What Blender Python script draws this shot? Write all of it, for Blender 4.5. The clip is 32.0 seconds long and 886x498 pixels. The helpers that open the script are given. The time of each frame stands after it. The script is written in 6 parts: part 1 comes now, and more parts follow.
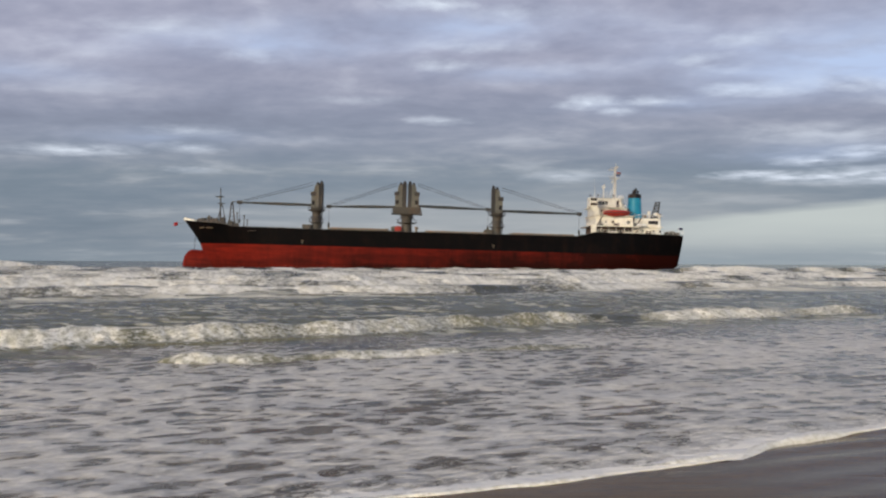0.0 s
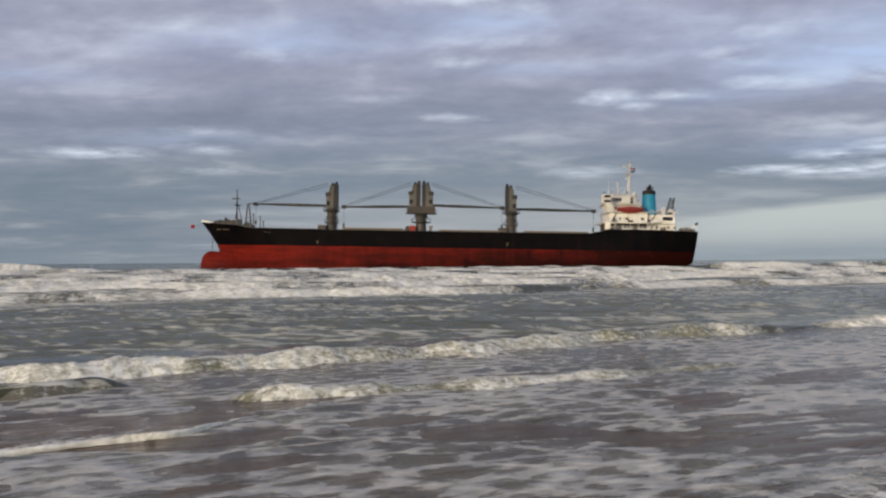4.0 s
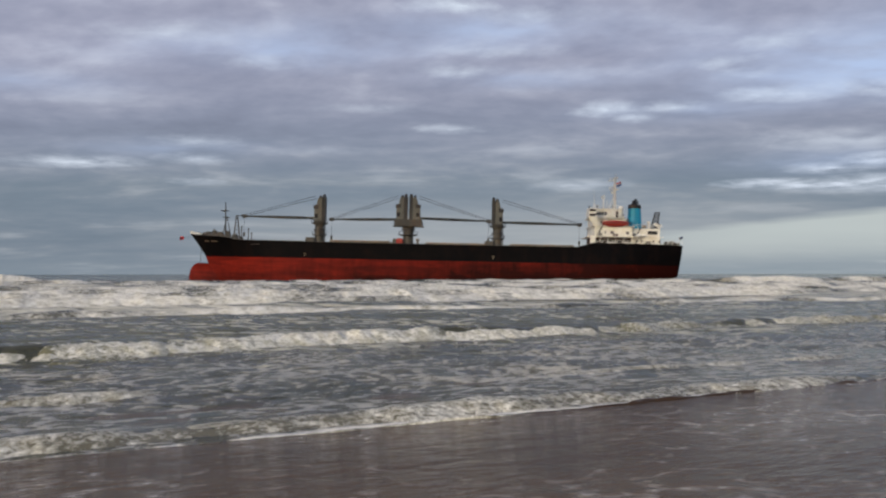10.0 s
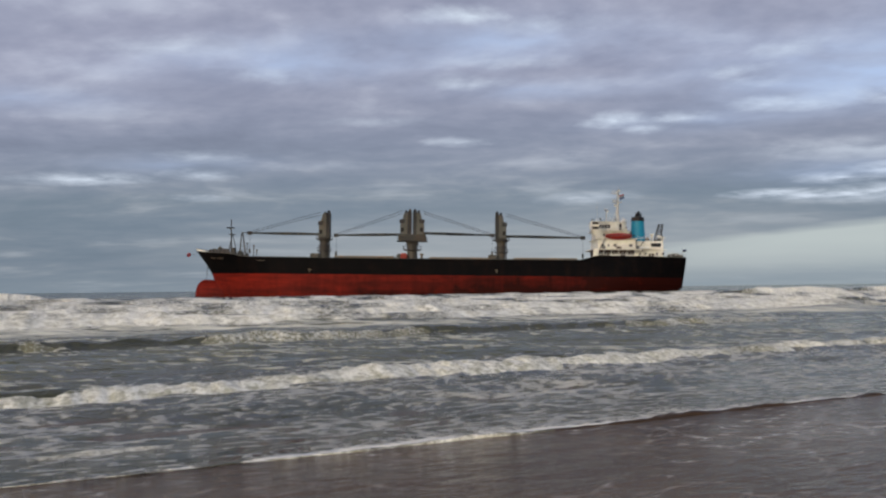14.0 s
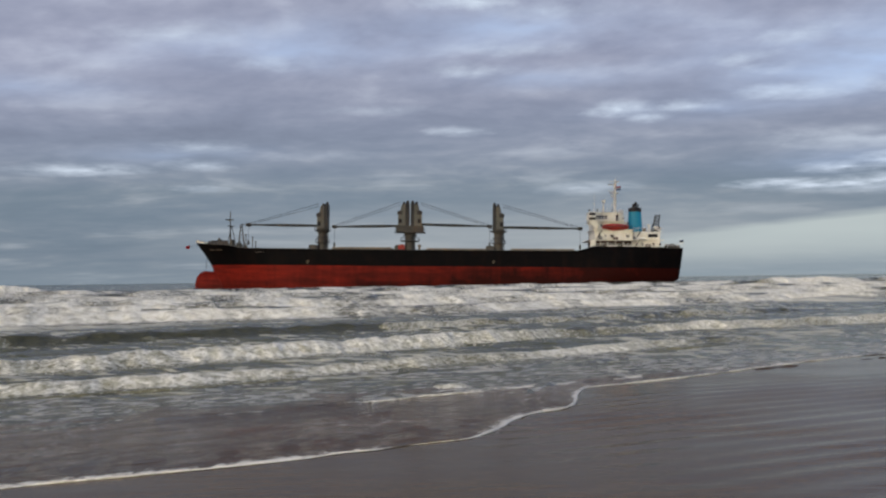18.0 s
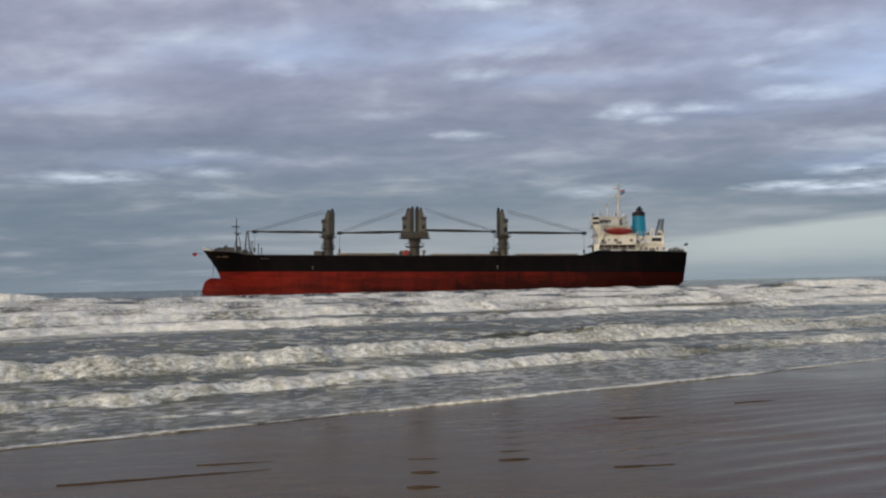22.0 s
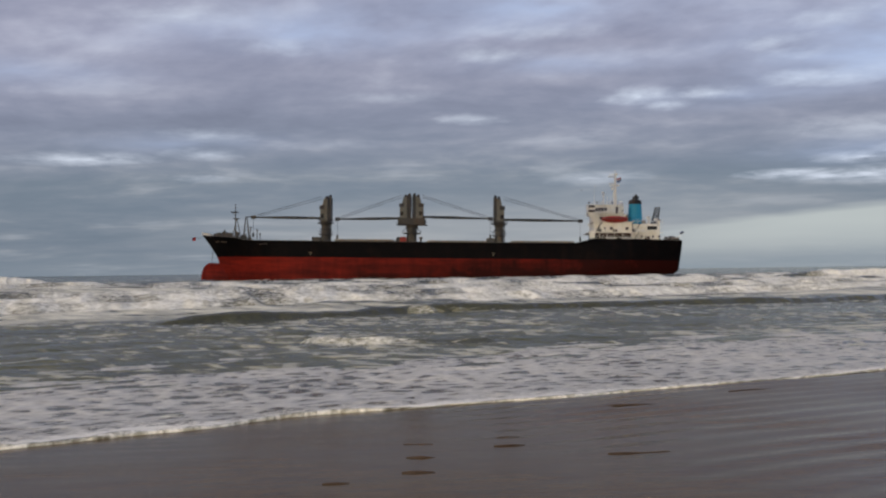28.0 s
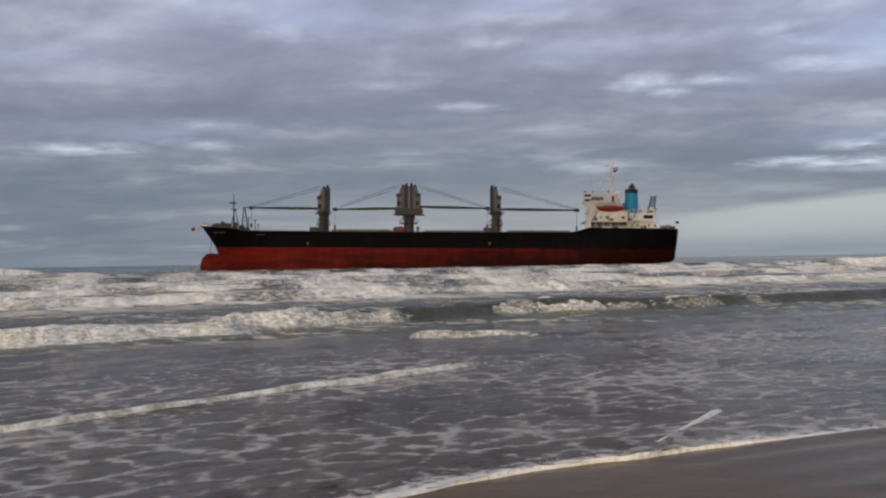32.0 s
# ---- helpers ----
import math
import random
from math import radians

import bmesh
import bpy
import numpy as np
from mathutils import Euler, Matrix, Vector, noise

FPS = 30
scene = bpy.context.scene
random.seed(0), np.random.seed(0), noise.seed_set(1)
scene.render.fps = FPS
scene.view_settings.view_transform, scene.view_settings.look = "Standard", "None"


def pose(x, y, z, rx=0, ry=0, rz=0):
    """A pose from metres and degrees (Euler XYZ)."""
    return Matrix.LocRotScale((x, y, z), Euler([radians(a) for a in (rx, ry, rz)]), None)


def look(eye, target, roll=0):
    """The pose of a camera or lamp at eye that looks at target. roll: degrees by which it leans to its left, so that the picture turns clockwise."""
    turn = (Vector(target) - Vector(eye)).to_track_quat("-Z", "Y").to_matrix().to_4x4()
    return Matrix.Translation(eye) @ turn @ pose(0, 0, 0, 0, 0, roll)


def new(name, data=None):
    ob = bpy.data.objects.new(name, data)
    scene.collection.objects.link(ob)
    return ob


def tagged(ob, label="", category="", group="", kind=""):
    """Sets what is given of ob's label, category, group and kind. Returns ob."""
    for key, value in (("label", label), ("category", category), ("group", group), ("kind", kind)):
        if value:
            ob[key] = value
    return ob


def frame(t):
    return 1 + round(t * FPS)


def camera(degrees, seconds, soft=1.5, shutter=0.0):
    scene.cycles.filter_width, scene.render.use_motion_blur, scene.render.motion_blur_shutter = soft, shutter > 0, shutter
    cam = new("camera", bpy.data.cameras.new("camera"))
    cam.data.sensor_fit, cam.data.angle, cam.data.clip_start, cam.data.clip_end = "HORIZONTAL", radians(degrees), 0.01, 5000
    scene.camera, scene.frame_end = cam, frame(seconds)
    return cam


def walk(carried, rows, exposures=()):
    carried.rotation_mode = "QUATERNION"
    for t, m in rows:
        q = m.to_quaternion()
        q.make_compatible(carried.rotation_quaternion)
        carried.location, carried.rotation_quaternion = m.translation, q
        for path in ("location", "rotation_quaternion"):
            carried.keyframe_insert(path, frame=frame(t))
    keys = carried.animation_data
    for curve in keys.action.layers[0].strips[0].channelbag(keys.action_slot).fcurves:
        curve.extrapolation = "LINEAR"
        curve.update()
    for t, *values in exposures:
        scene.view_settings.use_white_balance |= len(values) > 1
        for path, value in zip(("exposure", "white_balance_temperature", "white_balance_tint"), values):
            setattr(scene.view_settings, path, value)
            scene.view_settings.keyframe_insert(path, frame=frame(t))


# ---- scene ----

# ---- camera: a hand-held telephone on the beach, standing still ----
EYE = Vector((0, 0, 2.2))
cam = camera(55.2, 32.0, soft=2.2)
PATH = [
    (0, -0.355, 0.905, 0.32), (0.5, -1.262, 1.508, 0.21), (1, -1.262, 1.648, 0.29), (1.5, -0.704, 1.940, 0.20),
    (2, -0.732, 1.374, 0.37), (2.5, -0.610, 1.167, 0.44), (3, -0.666, 0.938, 0.35), (3.5, -1.017, 0.801, -0.02),
    (5.5, -1.651, 0.922, -0.59), (6, -1.226, 0.835, -0.49), (6.5, -0.883, 0.842, -0.45), (7, -0.789, 0.974, -0.41),
    (7.5, -1.029, 1.025, -0.41), (8, -0.690, 1.121, -0.28), (8.5, -0.364, 1.162, -0.09), (9, -0.261, 1.469, -0.14),
    (9.5, -0.510, 1.450, -0.09), (10, -0.434, 1.673, -0.05), (10.5, -0.472, 1.617, 0.04), (11, -0.018, 1.882, 0.01),
    (11.5, -0.288, 1.966, 0.22), (12, -0.160, 2.201, 0.53), (12.5, -0.353, 2.173, 0.23), (13, -0.760, 2.546, -0.24),
    (13.5, -0.962, 2.226, -0.33), (14, -0.691, 2.646, -0.65), (14.5, -0.856, 2.716, -0.74), (16.5, -1.302, 2.009, -0.92),
    (17, -0.860, 2.097, -1.03), (17.5, -0.840, 1.631, -0.88), (18, -0.535, 2.035, -0.78), (18.5, -0.655, 1.776, -0.75),
    (19, -0.854, 1.907, -1.06), (19.5, -1.287, 1.684, -1.27), (20, -0.968, 1.845, -1.26), (20.5, -0.978, 1.759, -1.38),
    (21, -0.799, 1.796, -1.43), (21.5, -1.320, 1.791, -1.24), (22, -0.818, 2.398, -1.15), (22.5, -0.571, 2.313, -1.03),
    (23, -1.041, 2.067, -1.01), (23.5, -1.112, 1.328, -0.69), (24, -1.945, 1.500, -0.91), (24.5, -1.848, 1.654, -0.78),
    (25, -2.620, 2.199, -0.37), (25.5, -2.799, 1.775, -0.30), (27.5, -1.960, 1.533, -0.79), (28, -0.603, 1.483, -0.71),
    (28.5, -0.012, 1.834, -0.72), (29, -0.276, 2.041, -1.09), (29.5, 0.014, 1.674, -0.89), (30, -0.186, 1.873, -1.04),
    (30.5, -0.071, 1.387, -1.11), (31, -0.109, 0.986, -1.04), (31.5, -0.041, 0.835, -0.93), (32, -0.401, 0.777, -0.92),
]


def gaze(yaw, pitch):
    y, p = radians(yaw), radians(pitch)
    return Vector((math.sin(y) * math.cos(p), math.cos(y) * math.cos(p), math.sin(p)))


walk(cam, [(t, look(EYE, EYE + gaze(y, p) * 50, r)) for t, y, p, r in PATH],
     [(0, -0.04, 6500, 10), (1.5, -0.06, 6400, 11), (3, -0.08, 6450, 10), (6, -0.10, 6450, 10), (13, -0.13, 6350, 9), (20, -0.14, 6280, 8), (25, -0.17, 6350, 9),
      (29, -0.19, 6430, 12), (32, -0.22, 6460, 14)])

# ---- light ----
SUN_EL, SUN_AZ = 14.0, 215.0     # degrees; azimuth clockwise from +y: behind and to the left
world = bpy.data.worlds.new("sky")
scene.world = world
world.use_nodes = True
wn = world.node_tree.nodes
sky = wn.new("ShaderNodeTexSky")
sky.sky_type, sky.sun_disc = "NISHITA", False
sky.sun_elevation, sky.sun_rotation = radians(SUN_EL), radians(SUN_AZ)
world.node_tree.links.new(sky.outputs[0], wn["Background"].inputs[0])
wn["Background"].inputs[1].default_value = 0.15
sun = new("sun", bpy.data.lights.new("sun", "SUN"))
sun.data.energy, sun.data.angle, sun.data.color = 2.7, radians(3), (1.0, 0.84, 0.64)
az, el = radians(SUN_AZ), radians(SUN_EL)
sun.matrix_world = look((0, 0, 0), (-math.sin(az) * math.cos(el), -math.cos(az) * math.cos(el), -math.sin(el)))

# ---- shore frame: s along the waterline, n out to sea ----
SHORE = 28.0
CS, SN = math.cos(radians(SHORE)), math.sin(radians(SHORE))
SLOPE, SAND0 = 0.038, 0.55


def sand_z(n):
    if n > 70:
        return SAND0 - SLOPE * 70
    if n < -20:
        return SAND0 + SLOPE * 20 + 0.01 * min(-20 - n, 80)
    return SAND0 - SLOPE * n


def to_world(s, n):
    return s * CS - n * SN, s * SN + n * CS


def to_shore(x, y):
    return x * CS + y * SN, -x * SN + y * CS


# ---- materials ----
class Mat:
    """A node material with short ways to add nodes."""

    def __init__(self, name):
        self.m = bpy.data.materials.new(name)
        self.m.use_nodes = True
        self.t = self.m.node_tree
        self.b = self.t.nodes["Principled BSDF"]

    def n(self, kind, **inputs):
        node = self.t.nodes.new("ShaderNode" + kind)
        for k, v in inputs.items():
            self.put(node, k, v)
        return node

    def put(self, node, key, v):
        sock = node.inputs[int(key[1:]) if key[0] == "i" and key[1:].isdigit() else key.replace("_", " ")]
        if isinstance(v, bpy.types.NodeSocket):
            self.t.links.new(v, sock)
        else:
            sock.default_value = v

    def coords(self, scale=(1, 1, 1), turn=0.0, space="Object"):
        mp = self.n("Mapping", Vector=self.n("TexCoord").outputs[space], Scale=scale)
        mp.inputs["Rotation"].default_value = (0, 0, turn)
        return mp.outputs[0]

    def noise(self, vec, scale=1.0, detail=4.0, rough=0.55, distort=0.0):
        return self.n("TexNoise", Vector=vec, Scale=scale, Detail=detail, Roughness=rough, Distortion=distort).outputs[0]

    def ramp(self, fac, *stops):
        r = self.n("ValToRGB", Fac=fac)
        e = r.color_ramp.elements
        for i, (p, c) in enumerate(stops):
            if i > 1:
                e.new(p)
            e[i].position = p
            e[i].color = (c, c, c, 1) if isinstance(c, (int, float)) else (*c, 1)
        return r.outputs[0]

    def mix(self, fac, a, b, how="MIX"):
        x = self.n("Mix")
        x.data_type, x.blend_type = "RGBA", how
        for i, v in ((0, fac), (6, a), (7, b)):
            if isinstance(v, bpy.types.NodeSocket):
                self.t.links.new(v, x.inputs[i])
            else:
                x.inputs[i].default_value = v if i == 0 else (*v, 1)
        return x.outputs[2]

    def math(self, op, a, b=0.0, clamp=False):
        x = self.n("Math", i0=a, i1=b)
        x.operation, x.use_clamp = op, clamp
        return x.outputs[0]

    def bump(self, height, strength=0.3, dist=0.05):
        self.put(self.b, "Normal", self.n("Bump", Height=height, Strength=strength, Distance=dist).outputs[0])

    def set(self, **kw):
        for k, v in kw.items():
            if isinstance(v, tuple) and len(v) == 3:
                v = (*v, 1)
            self.put(self.b, k, v)
        return self.m


def paint(name, colour, rough=0.5, dirt=(0.12, 0.07, 0.04), amount=0.35, scale=0.25, metal=0.0, spec=0.35):
    """Weathered ship's paint: blotches, vertical runs of rust and fine grain."""
    m = Mat(name)
    runs = m.noise(m.coords((0.5, 0.5, 0.12)), 1.0, 6, 0.65)
    blot = m.noise(m.coords((1, 1, 1)), scale, 6, 0.6)
    f = m.ramp(m.math("MULTIPLY", runs, blot), (0.24, 0.0), (0.42, 1.0))
    base = m.mix(m.ramp(blot, (0.3, 0.0), (0.7, 1.0)), tuple(c * 0.8 for c in colour), tuple(min(c * 1.15, 0.9) for c in colour))
    col = m.mix(m.math("MULTIPLY", f, amount), base, dirt)
    m.bump(m.noise(m.coords(), 3.0, 3), 0.15, 0.02)
    return m.set(Base_Color=col, Roughness=rough, Metallic=metal, Specular_IOR_Level=spec)


BLACK = paint("black hull paint", (0.0028, 0.0027, 0.0034), 0.6, (0.011, 0.006, 0.005), 0.6, spec=0.04)
CREAM = paint("cream house paint", (0.90, 0.86, 0.74), 0.5, (0.30, 0.17, 0.09), 0.4, 0.35)
GREY = paint("grey crane paint", (0.075, 0.071, 0.062), 0.55, (0.12, 0.07, 0.04), 0.6)
BOOM = paint("dark boom paint", (0.032, 0.038, 0.040), 0.55, (0.1, 0.06, 0.03), 0.4)
BLUE = paint("blue funnel paint", (0.018, 0.29, 0.45), 0.45, (0.03, 0.1, 0.14), 0.3)
SOOT = paint("funnel soot black", (0.012, 0.012, 0.014), 0.6)
ORANGE = paint("lifeboat red", (0.30, 0.025, 0.018), 0.4)
PALE = paint("pale crane paint", (0.150, 0.150, 0.130), 0.55, (0.14, 0.09, 0.05), 0.6)
# tan darkened to paint in the boat deck's shade; lockers and pipes share it
SHADE_TAN = paint("shade-dark tan paint", (0.075, 0.046, 0.03), 0.7)
BUFF = paint("buff hatch paint", (0.20, 0.168, 0.13), 0.6, (0.25, 0.13, 0.06), 0.7)
DECK = paint("deck brown", (0.16, 0.08, 0.05), 0.7)
WHITE = paint("white paint", (0.75, 0.75, 0.72), 0.5, amount=0.1)
DARK = paint("dark steel", (0.05, 0.05, 0.05), 0.6)


def bottom_paint():
    """Red antifouling with long bands of wear, and dark red blotches that thicken aft and towards the keel."""
    m = Mat("red antifouling")
    p = m.coords()
    sep = m.n("SeparateXYZ", Vector=p)
    bands = m.noise(m.coords((0.05, 0.05, 0.55)), 1.0, 5, 0.6, 0.6)
    blot = m.noise(m.coords((0.10, 0.1, 0.22)), 1.0, 5, 0.6, 0.4)
    runs = m.noise(m.coords((0.9, 0.9, 0.10)), 1.0, 4, 0.6)
    aft = m.n("MapRange", Value=sep.outputs[0], i1=-125.0, i2=5.0, i3=0.0, i4=0.44).outputs[0]
    keel = m.n("MapRange", Value=sep.outputs[2], i1=3.0, i2=-1.5, i3=0.0, i4=0.16).outputs[0]
    col = m.mix(m.ramp(bands, (0.38, 0.0), (0.62, 1.0)), (0.090, 0.0085, 0.006), (0.165, 0.013, 0.0075))
    blotching = m.math("ADD", m.math("ADD", m.math("MULTIPLY", blot, 0.7), m.math("MULTIPLY", runs, 0.3)), m.math("ADD", aft, keel))
    col = m.mix(m.ramp(blotching, (0.52, 0.0), (0.88, 0.95)), col, (0.013, 0.0026, 0.0020))
    m.bump(m.noise(p, 3.0, 3), 0.15, 0.02)
    return m.set(Base_Color=col, Roughness=0.6, Specular_IOR_Level=0.05)


RED = bottom_paint()


def mesh_ob(name, verts, faces, mat, smooth=False):
    me = bpy.data.meshes.new(name)
    me.from_pydata(verts, [], faces)
    me.update()
    if smooth:
        me.polygons.foreach_set("use_smooth", [True] * len(me.polygons))
    ob = new(name, me)
    for m in mat if isinstance(mat, list) else [mat]:
        me.materials.append(m)
    return ob

# ---- helpers for things ----
def part(name, bm, material, parent, label=""):
    """Links a bmesh as one mesh object under a thing or a part."""
    me = bpy.data.meshes.new(name)
    bm.to_mesh(me)
    bm.free()
    me.materials.append(material)
    ob = new(name, me)
    ob.parent = parent
    if label:
        ob["label"] = label
    return ob


def box(bm, x0, x1, y0, y1, z0, z1, bevel=0.0, taper=0.0):
    """A box between two corners; bevel rounds its edges, taper narrows its top along x."""
    vs = [bm.verts.new((x + (taper if k else 0) * (1 if i == 0 else -1), y, z))
          for k, z in enumerate((z0, z1)) for y in (y0, y1) for i, x in enumerate((x0, x1))]
    fs = [bm.faces.new([vs[i] for i in f]) for f in ((0, 2, 3, 1), (4, 5, 7, 6), (0, 1, 5, 4), (2, 6, 7, 3), (0, 4, 6, 2), (1, 3, 7, 5))]
    if bevel:
        es = list({e for f in fs for e in f.edges})
        bmesh.ops.bevel(bm, geom=es, offset=bevel, segments=2, affect="EDGES")
    return bm


def rod(bm, a, b, r0, r1=None, sides=8):
    """A round bar from a to b."""
    a, b = Vector(a), Vector(b)
    r1 = r0 if r1 is None else r1
    q = (b - a).to_track_quat("Z", "Y")
    rings = []
    for c, r in ((a, r0), (b, r1)):
        rings.append([bm.verts.new(c + q @ Vector((r * math.cos(2 * math.pi * i / sides), r * math.sin(2 * math.pi * i / sides), 0))) for i in range(sides)])
    for i in range(sides):
        j = (i + 1) % sides
        bm.faces.new((rings[0][i], rings[0][j], rings[1][j], rings[1][i]))
    bm.faces.new(rings[0][::-1])
    bm.faces.new(rings[1])
    return bm


def lathe(bm, x, y, prof, sides=20):
    """A turned solid about a vertical axis: prof is a list of (radius, z)."""
    rings = [[bm.verts.new((x + r * math.cos(2 * math.pi * i / sides), y + r * math.sin(2 * math.pi * i / sides), z)) for i in range(sides)] for r, z in prof]
    for a, b in zip(rings, rings[1:]):
        for i in range(sides):
            j = (i + 1) % sides
            bm.faces.new((a[i], a[j], b[j], b[i]))
    bm.faces.new(rings[0][::-1])
    bm.faces.new(rings[-1])
    return bm


def B():
    return bmesh.new()


# ---- the sky: a drifting deck of cloud ----
DECK_H, DECK_R = 150.0, 4700.0


def cloud_material():
    m = Mat("cloud deck")
    pos = m.coords()
    warp = m.n("VectorMath", i0=pos, i1=m.n("VectorMath", i0=m.n("TexNoise", Vector=m.n("Mapping", Vector=pos, Scale=(1.0, 0.6, 0)).outputs[0], Scale=0.03, Detail=5.0, Roughness=0.62).outputs[1], i1=(50, 40, 0)).outputs[0])
    m.t.nodes[warp.inputs[1].links[0].from_node.name].operation = "MULTIPLY"
    sep = m.n("SeparateXYZ", Vector=pos)
    x, y = sep.outputs[0], sep.outputs[1]
    # cloud cells that grow with distance, so that the deck looks deep
    reach = m.math("MAXIMUM", m.math("ADD", y, 180.0), 60.0)
    v = m.n("CombineXYZ", X=m.math("DIVIDE", x, reach), Y=m.math("MULTIPLY", m.math("LOGARITHM", reach, 2.71828), 1.0), Z=0.0).outputs[0]
    swirl = m.n("VectorMath", i0=m.n("TexNoise", Vector=v, Scale=3.0, Detail=1.0).outputs[1], i1=(0.10, 0.05, 0))
    swirl.operation = "MULTIPLY"
    v = m.n("VectorMath", i0=v, i1=swirl.outputs[0]).outputs[0]

    def band(sx, sy, scale, detail, rough):
        return m.noise(m.n("Mapping", Vector=v, Scale=(sx, sy, 0)).outputs[0], scale, detail, rough)
    big = band(0.75, 1.0, 3.4, 2, 0.45)
    mid = band(1.15, 1.0, 8.0, 4, 0.5)
    fine = band(1.5, 1.0, 20.0, 4, 0.55)
    tone = m.math("ADD", m.math("MULTIPLY", big, 0.42), m.math("ADD", m.math("MULTIPLY", mid, 0.40), m.math("MULTIPLY", fine, 0.22)))
    near = m.ramp(tone, (0.34, (0.262, 0.278, 0.382)), (0.46, (0.318, 0.338, 0.454)), (0.55, (0.388, 0.406, 0.525)), (0.67, (0.53, 0.55, 0.67)))
    far = m.ramp(tone, (0.34, (0.195, 0.245, 0.305)), (0.46, (0.215, 0.268, 0.332)), (0.54, (0.248, 0.296, 0.358)), (0.66, (0.35, 0.385, 0.43)))
    away = m.n("MapRange", Value=y, i1=560.0, i2=1250.0).outputs[0]
    col = m.mix(away, near, far)
    # thin places where the bright upper sky comes through
    glow = None
    for gx, gy, rx, ry, a in [(gx, gy, rx * 1.4, ry * 1.4, a * 0.85) for gx, gy, rx, ry, a in GAPS] + STREAKS:
        mp = m.n("Mapping", Vector=warp.outputs[0])
        mp.vector_type = "TEXTURE"
        mp.inputs["Location"].default_value = (gx + 25, gy + 20, 0)
        mp.inputs["Scale"].default_value = (rx, ry, 4000)
        g = m.n("TexGradient", Vector=mp.outputs[0])
        g.gradient_type = "SPHERICAL"
        gv = m.math("MULTIPLY", g.outputs[1], a)
        glow = gv if glow is None else m.math("MAXIMUM", glow, gv)
    ragged = m.ramp(m.math("ADD", m.math("MULTIPLY", mid, 0.5), m.math("MULTIPLY", fine, 0.5)), (0.38, 0.0), (0.60, 1.0))
    loose = m.math("MULTIPLY", m.ramp(m.math("ADD", m.math("MULTIPLY", big, 0.4), m.math("MULTIPLY", mid, 0.6)), (0.56, 0.0), (0.72, 1.0)), 0.28)
    lit = m.math("MAXIMUM", m.math("MULTIPLY", glow, m.math("ADD", m.math("MULTIPLY", ragged, 1.05), 0.12)), loose, True)
    col = m.mix(lit, col, (0.72, 0.79, 0.90))
    broad = None
    for gx, gy, rx, ry, a in BROAD:
        mp = m.n("Mapping", Vector=warp.outputs[0])
        mp.vector_type = "TEXTURE"
        mp.inputs["Location"].default_value = (gx + 25, gy + 20, 0)
        mp.inputs["Scale"].default_value = (rx, ry, 4000)
        g = m.n("TexGradient", Vector=mp.outputs[0])
        g.gradient_type = "QUADRATIC_SPHERE"
        gv = m.math("MULTIPLY", g.outputs[1], a)
        broad = gv if broad is None else m.math("ADD", broad, gv)
    col = m.mix(m.math("MULTIPLY", broad, m.ramp(mid, (0.36, 0.35), (0.60, 1.0)), True), col, (0.50, 0.62, 0.87))
    # paler air low down behind the ship
    mp = m.n("Mapping", Vector=pos)
    mp.vector_type = "TEXTURE"
    mp.inputs["Location"].default_value = (250, 2850, 0)
    mp.inputs["Scale"].default_value = (1300, 1600, 4000)
    g = m.n("TexGradient", Vector=mp.outputs[0])
    g.gradient_type = "SPHERICAL"
    col = m.mix(m.math("MULTIPLY", m.ramp(g.outputs[1], (0.0, 0.0), (0.55, 1.0)), m.math("ADD", 0.45, m.math("MULTIPLY", mid, 0.8)), True), col, (0.415, 0.444, 0.466))
    # the clear strip under the edge of the deck
    edge = m.math("ADD", m.math("ADD", x, m.math("MULTIPLY", y, 0.449)), m.math("MULTIPLY", mid, 160.0))
    clear = m.math("MULTIPLY", m.n("MapRange", Value=edge, i1=1550.0, i2=1720.0).outputs[0], m.n("MapRange", Value=x, i1=350.0, i2=800.0, i3=0.4, i4=0.95).outputs[0])
    clear = m.math("MULTIPLY", clear, m.n("MapRange", Value=y, i1=2100.0, i2=3500.0, i3=1.0, i4=0.3).outputs[0])
    col = m.mix(clear, col, (0.56, 0.61, 0.60))
    # heavier cloud to the north
    gloom = m.math("MULTIPLY", m.n("MapRange", Value=x, i1=-200.0, i2=-1100.0, i4=0.22).outputs[0], away)
    col = m.mix(gloom, col, (0.175, 0.205, 0.235))
    rim = m.n("MapRange", Value=y, i1=2600.0, i2=4600.0).outputs[0]
    col = m.mix(m.math("MULTIPLY", rim, 0.45), col, (0.30, 0.355, 0.395))
    e = m.n("Emission", Color=col, Strength=1.0)
    m.t.links.new(e.outputs[0], m.t.nodes["Material Output"].inputs[0])
    return m.m


GAPS = [
    (123, 752, 24, 31, 1.3), (159, 784, 21, 23, 1.0), (175, 740, 30, 23, 1.2), (176, 594, 18, 21, 1.0), (196, 624, 19, 19, 0.9),
    (254, 687, 39, 31, 1.3), (280, 661, 33, 42, 1.0), (325, 664, 34, 30, 1.3), (193, 541, 19, 21, 0.8), (-11, 471, 22, 14, 1.2),
    (-6, 617, 24, 19, 0.9), (13, 563, 41, 14, 0.6), (-11, 843, 30, 25, 0.8), (-463, 1041, 72, 47, 1.2), (-319, 1026, 39, 42, 0.8),
    (-275, 906, 37, 36, 0.6), (-377, 1243, 38, 38, 0.7), (187, 1301, 65, 78, 0.6),
]

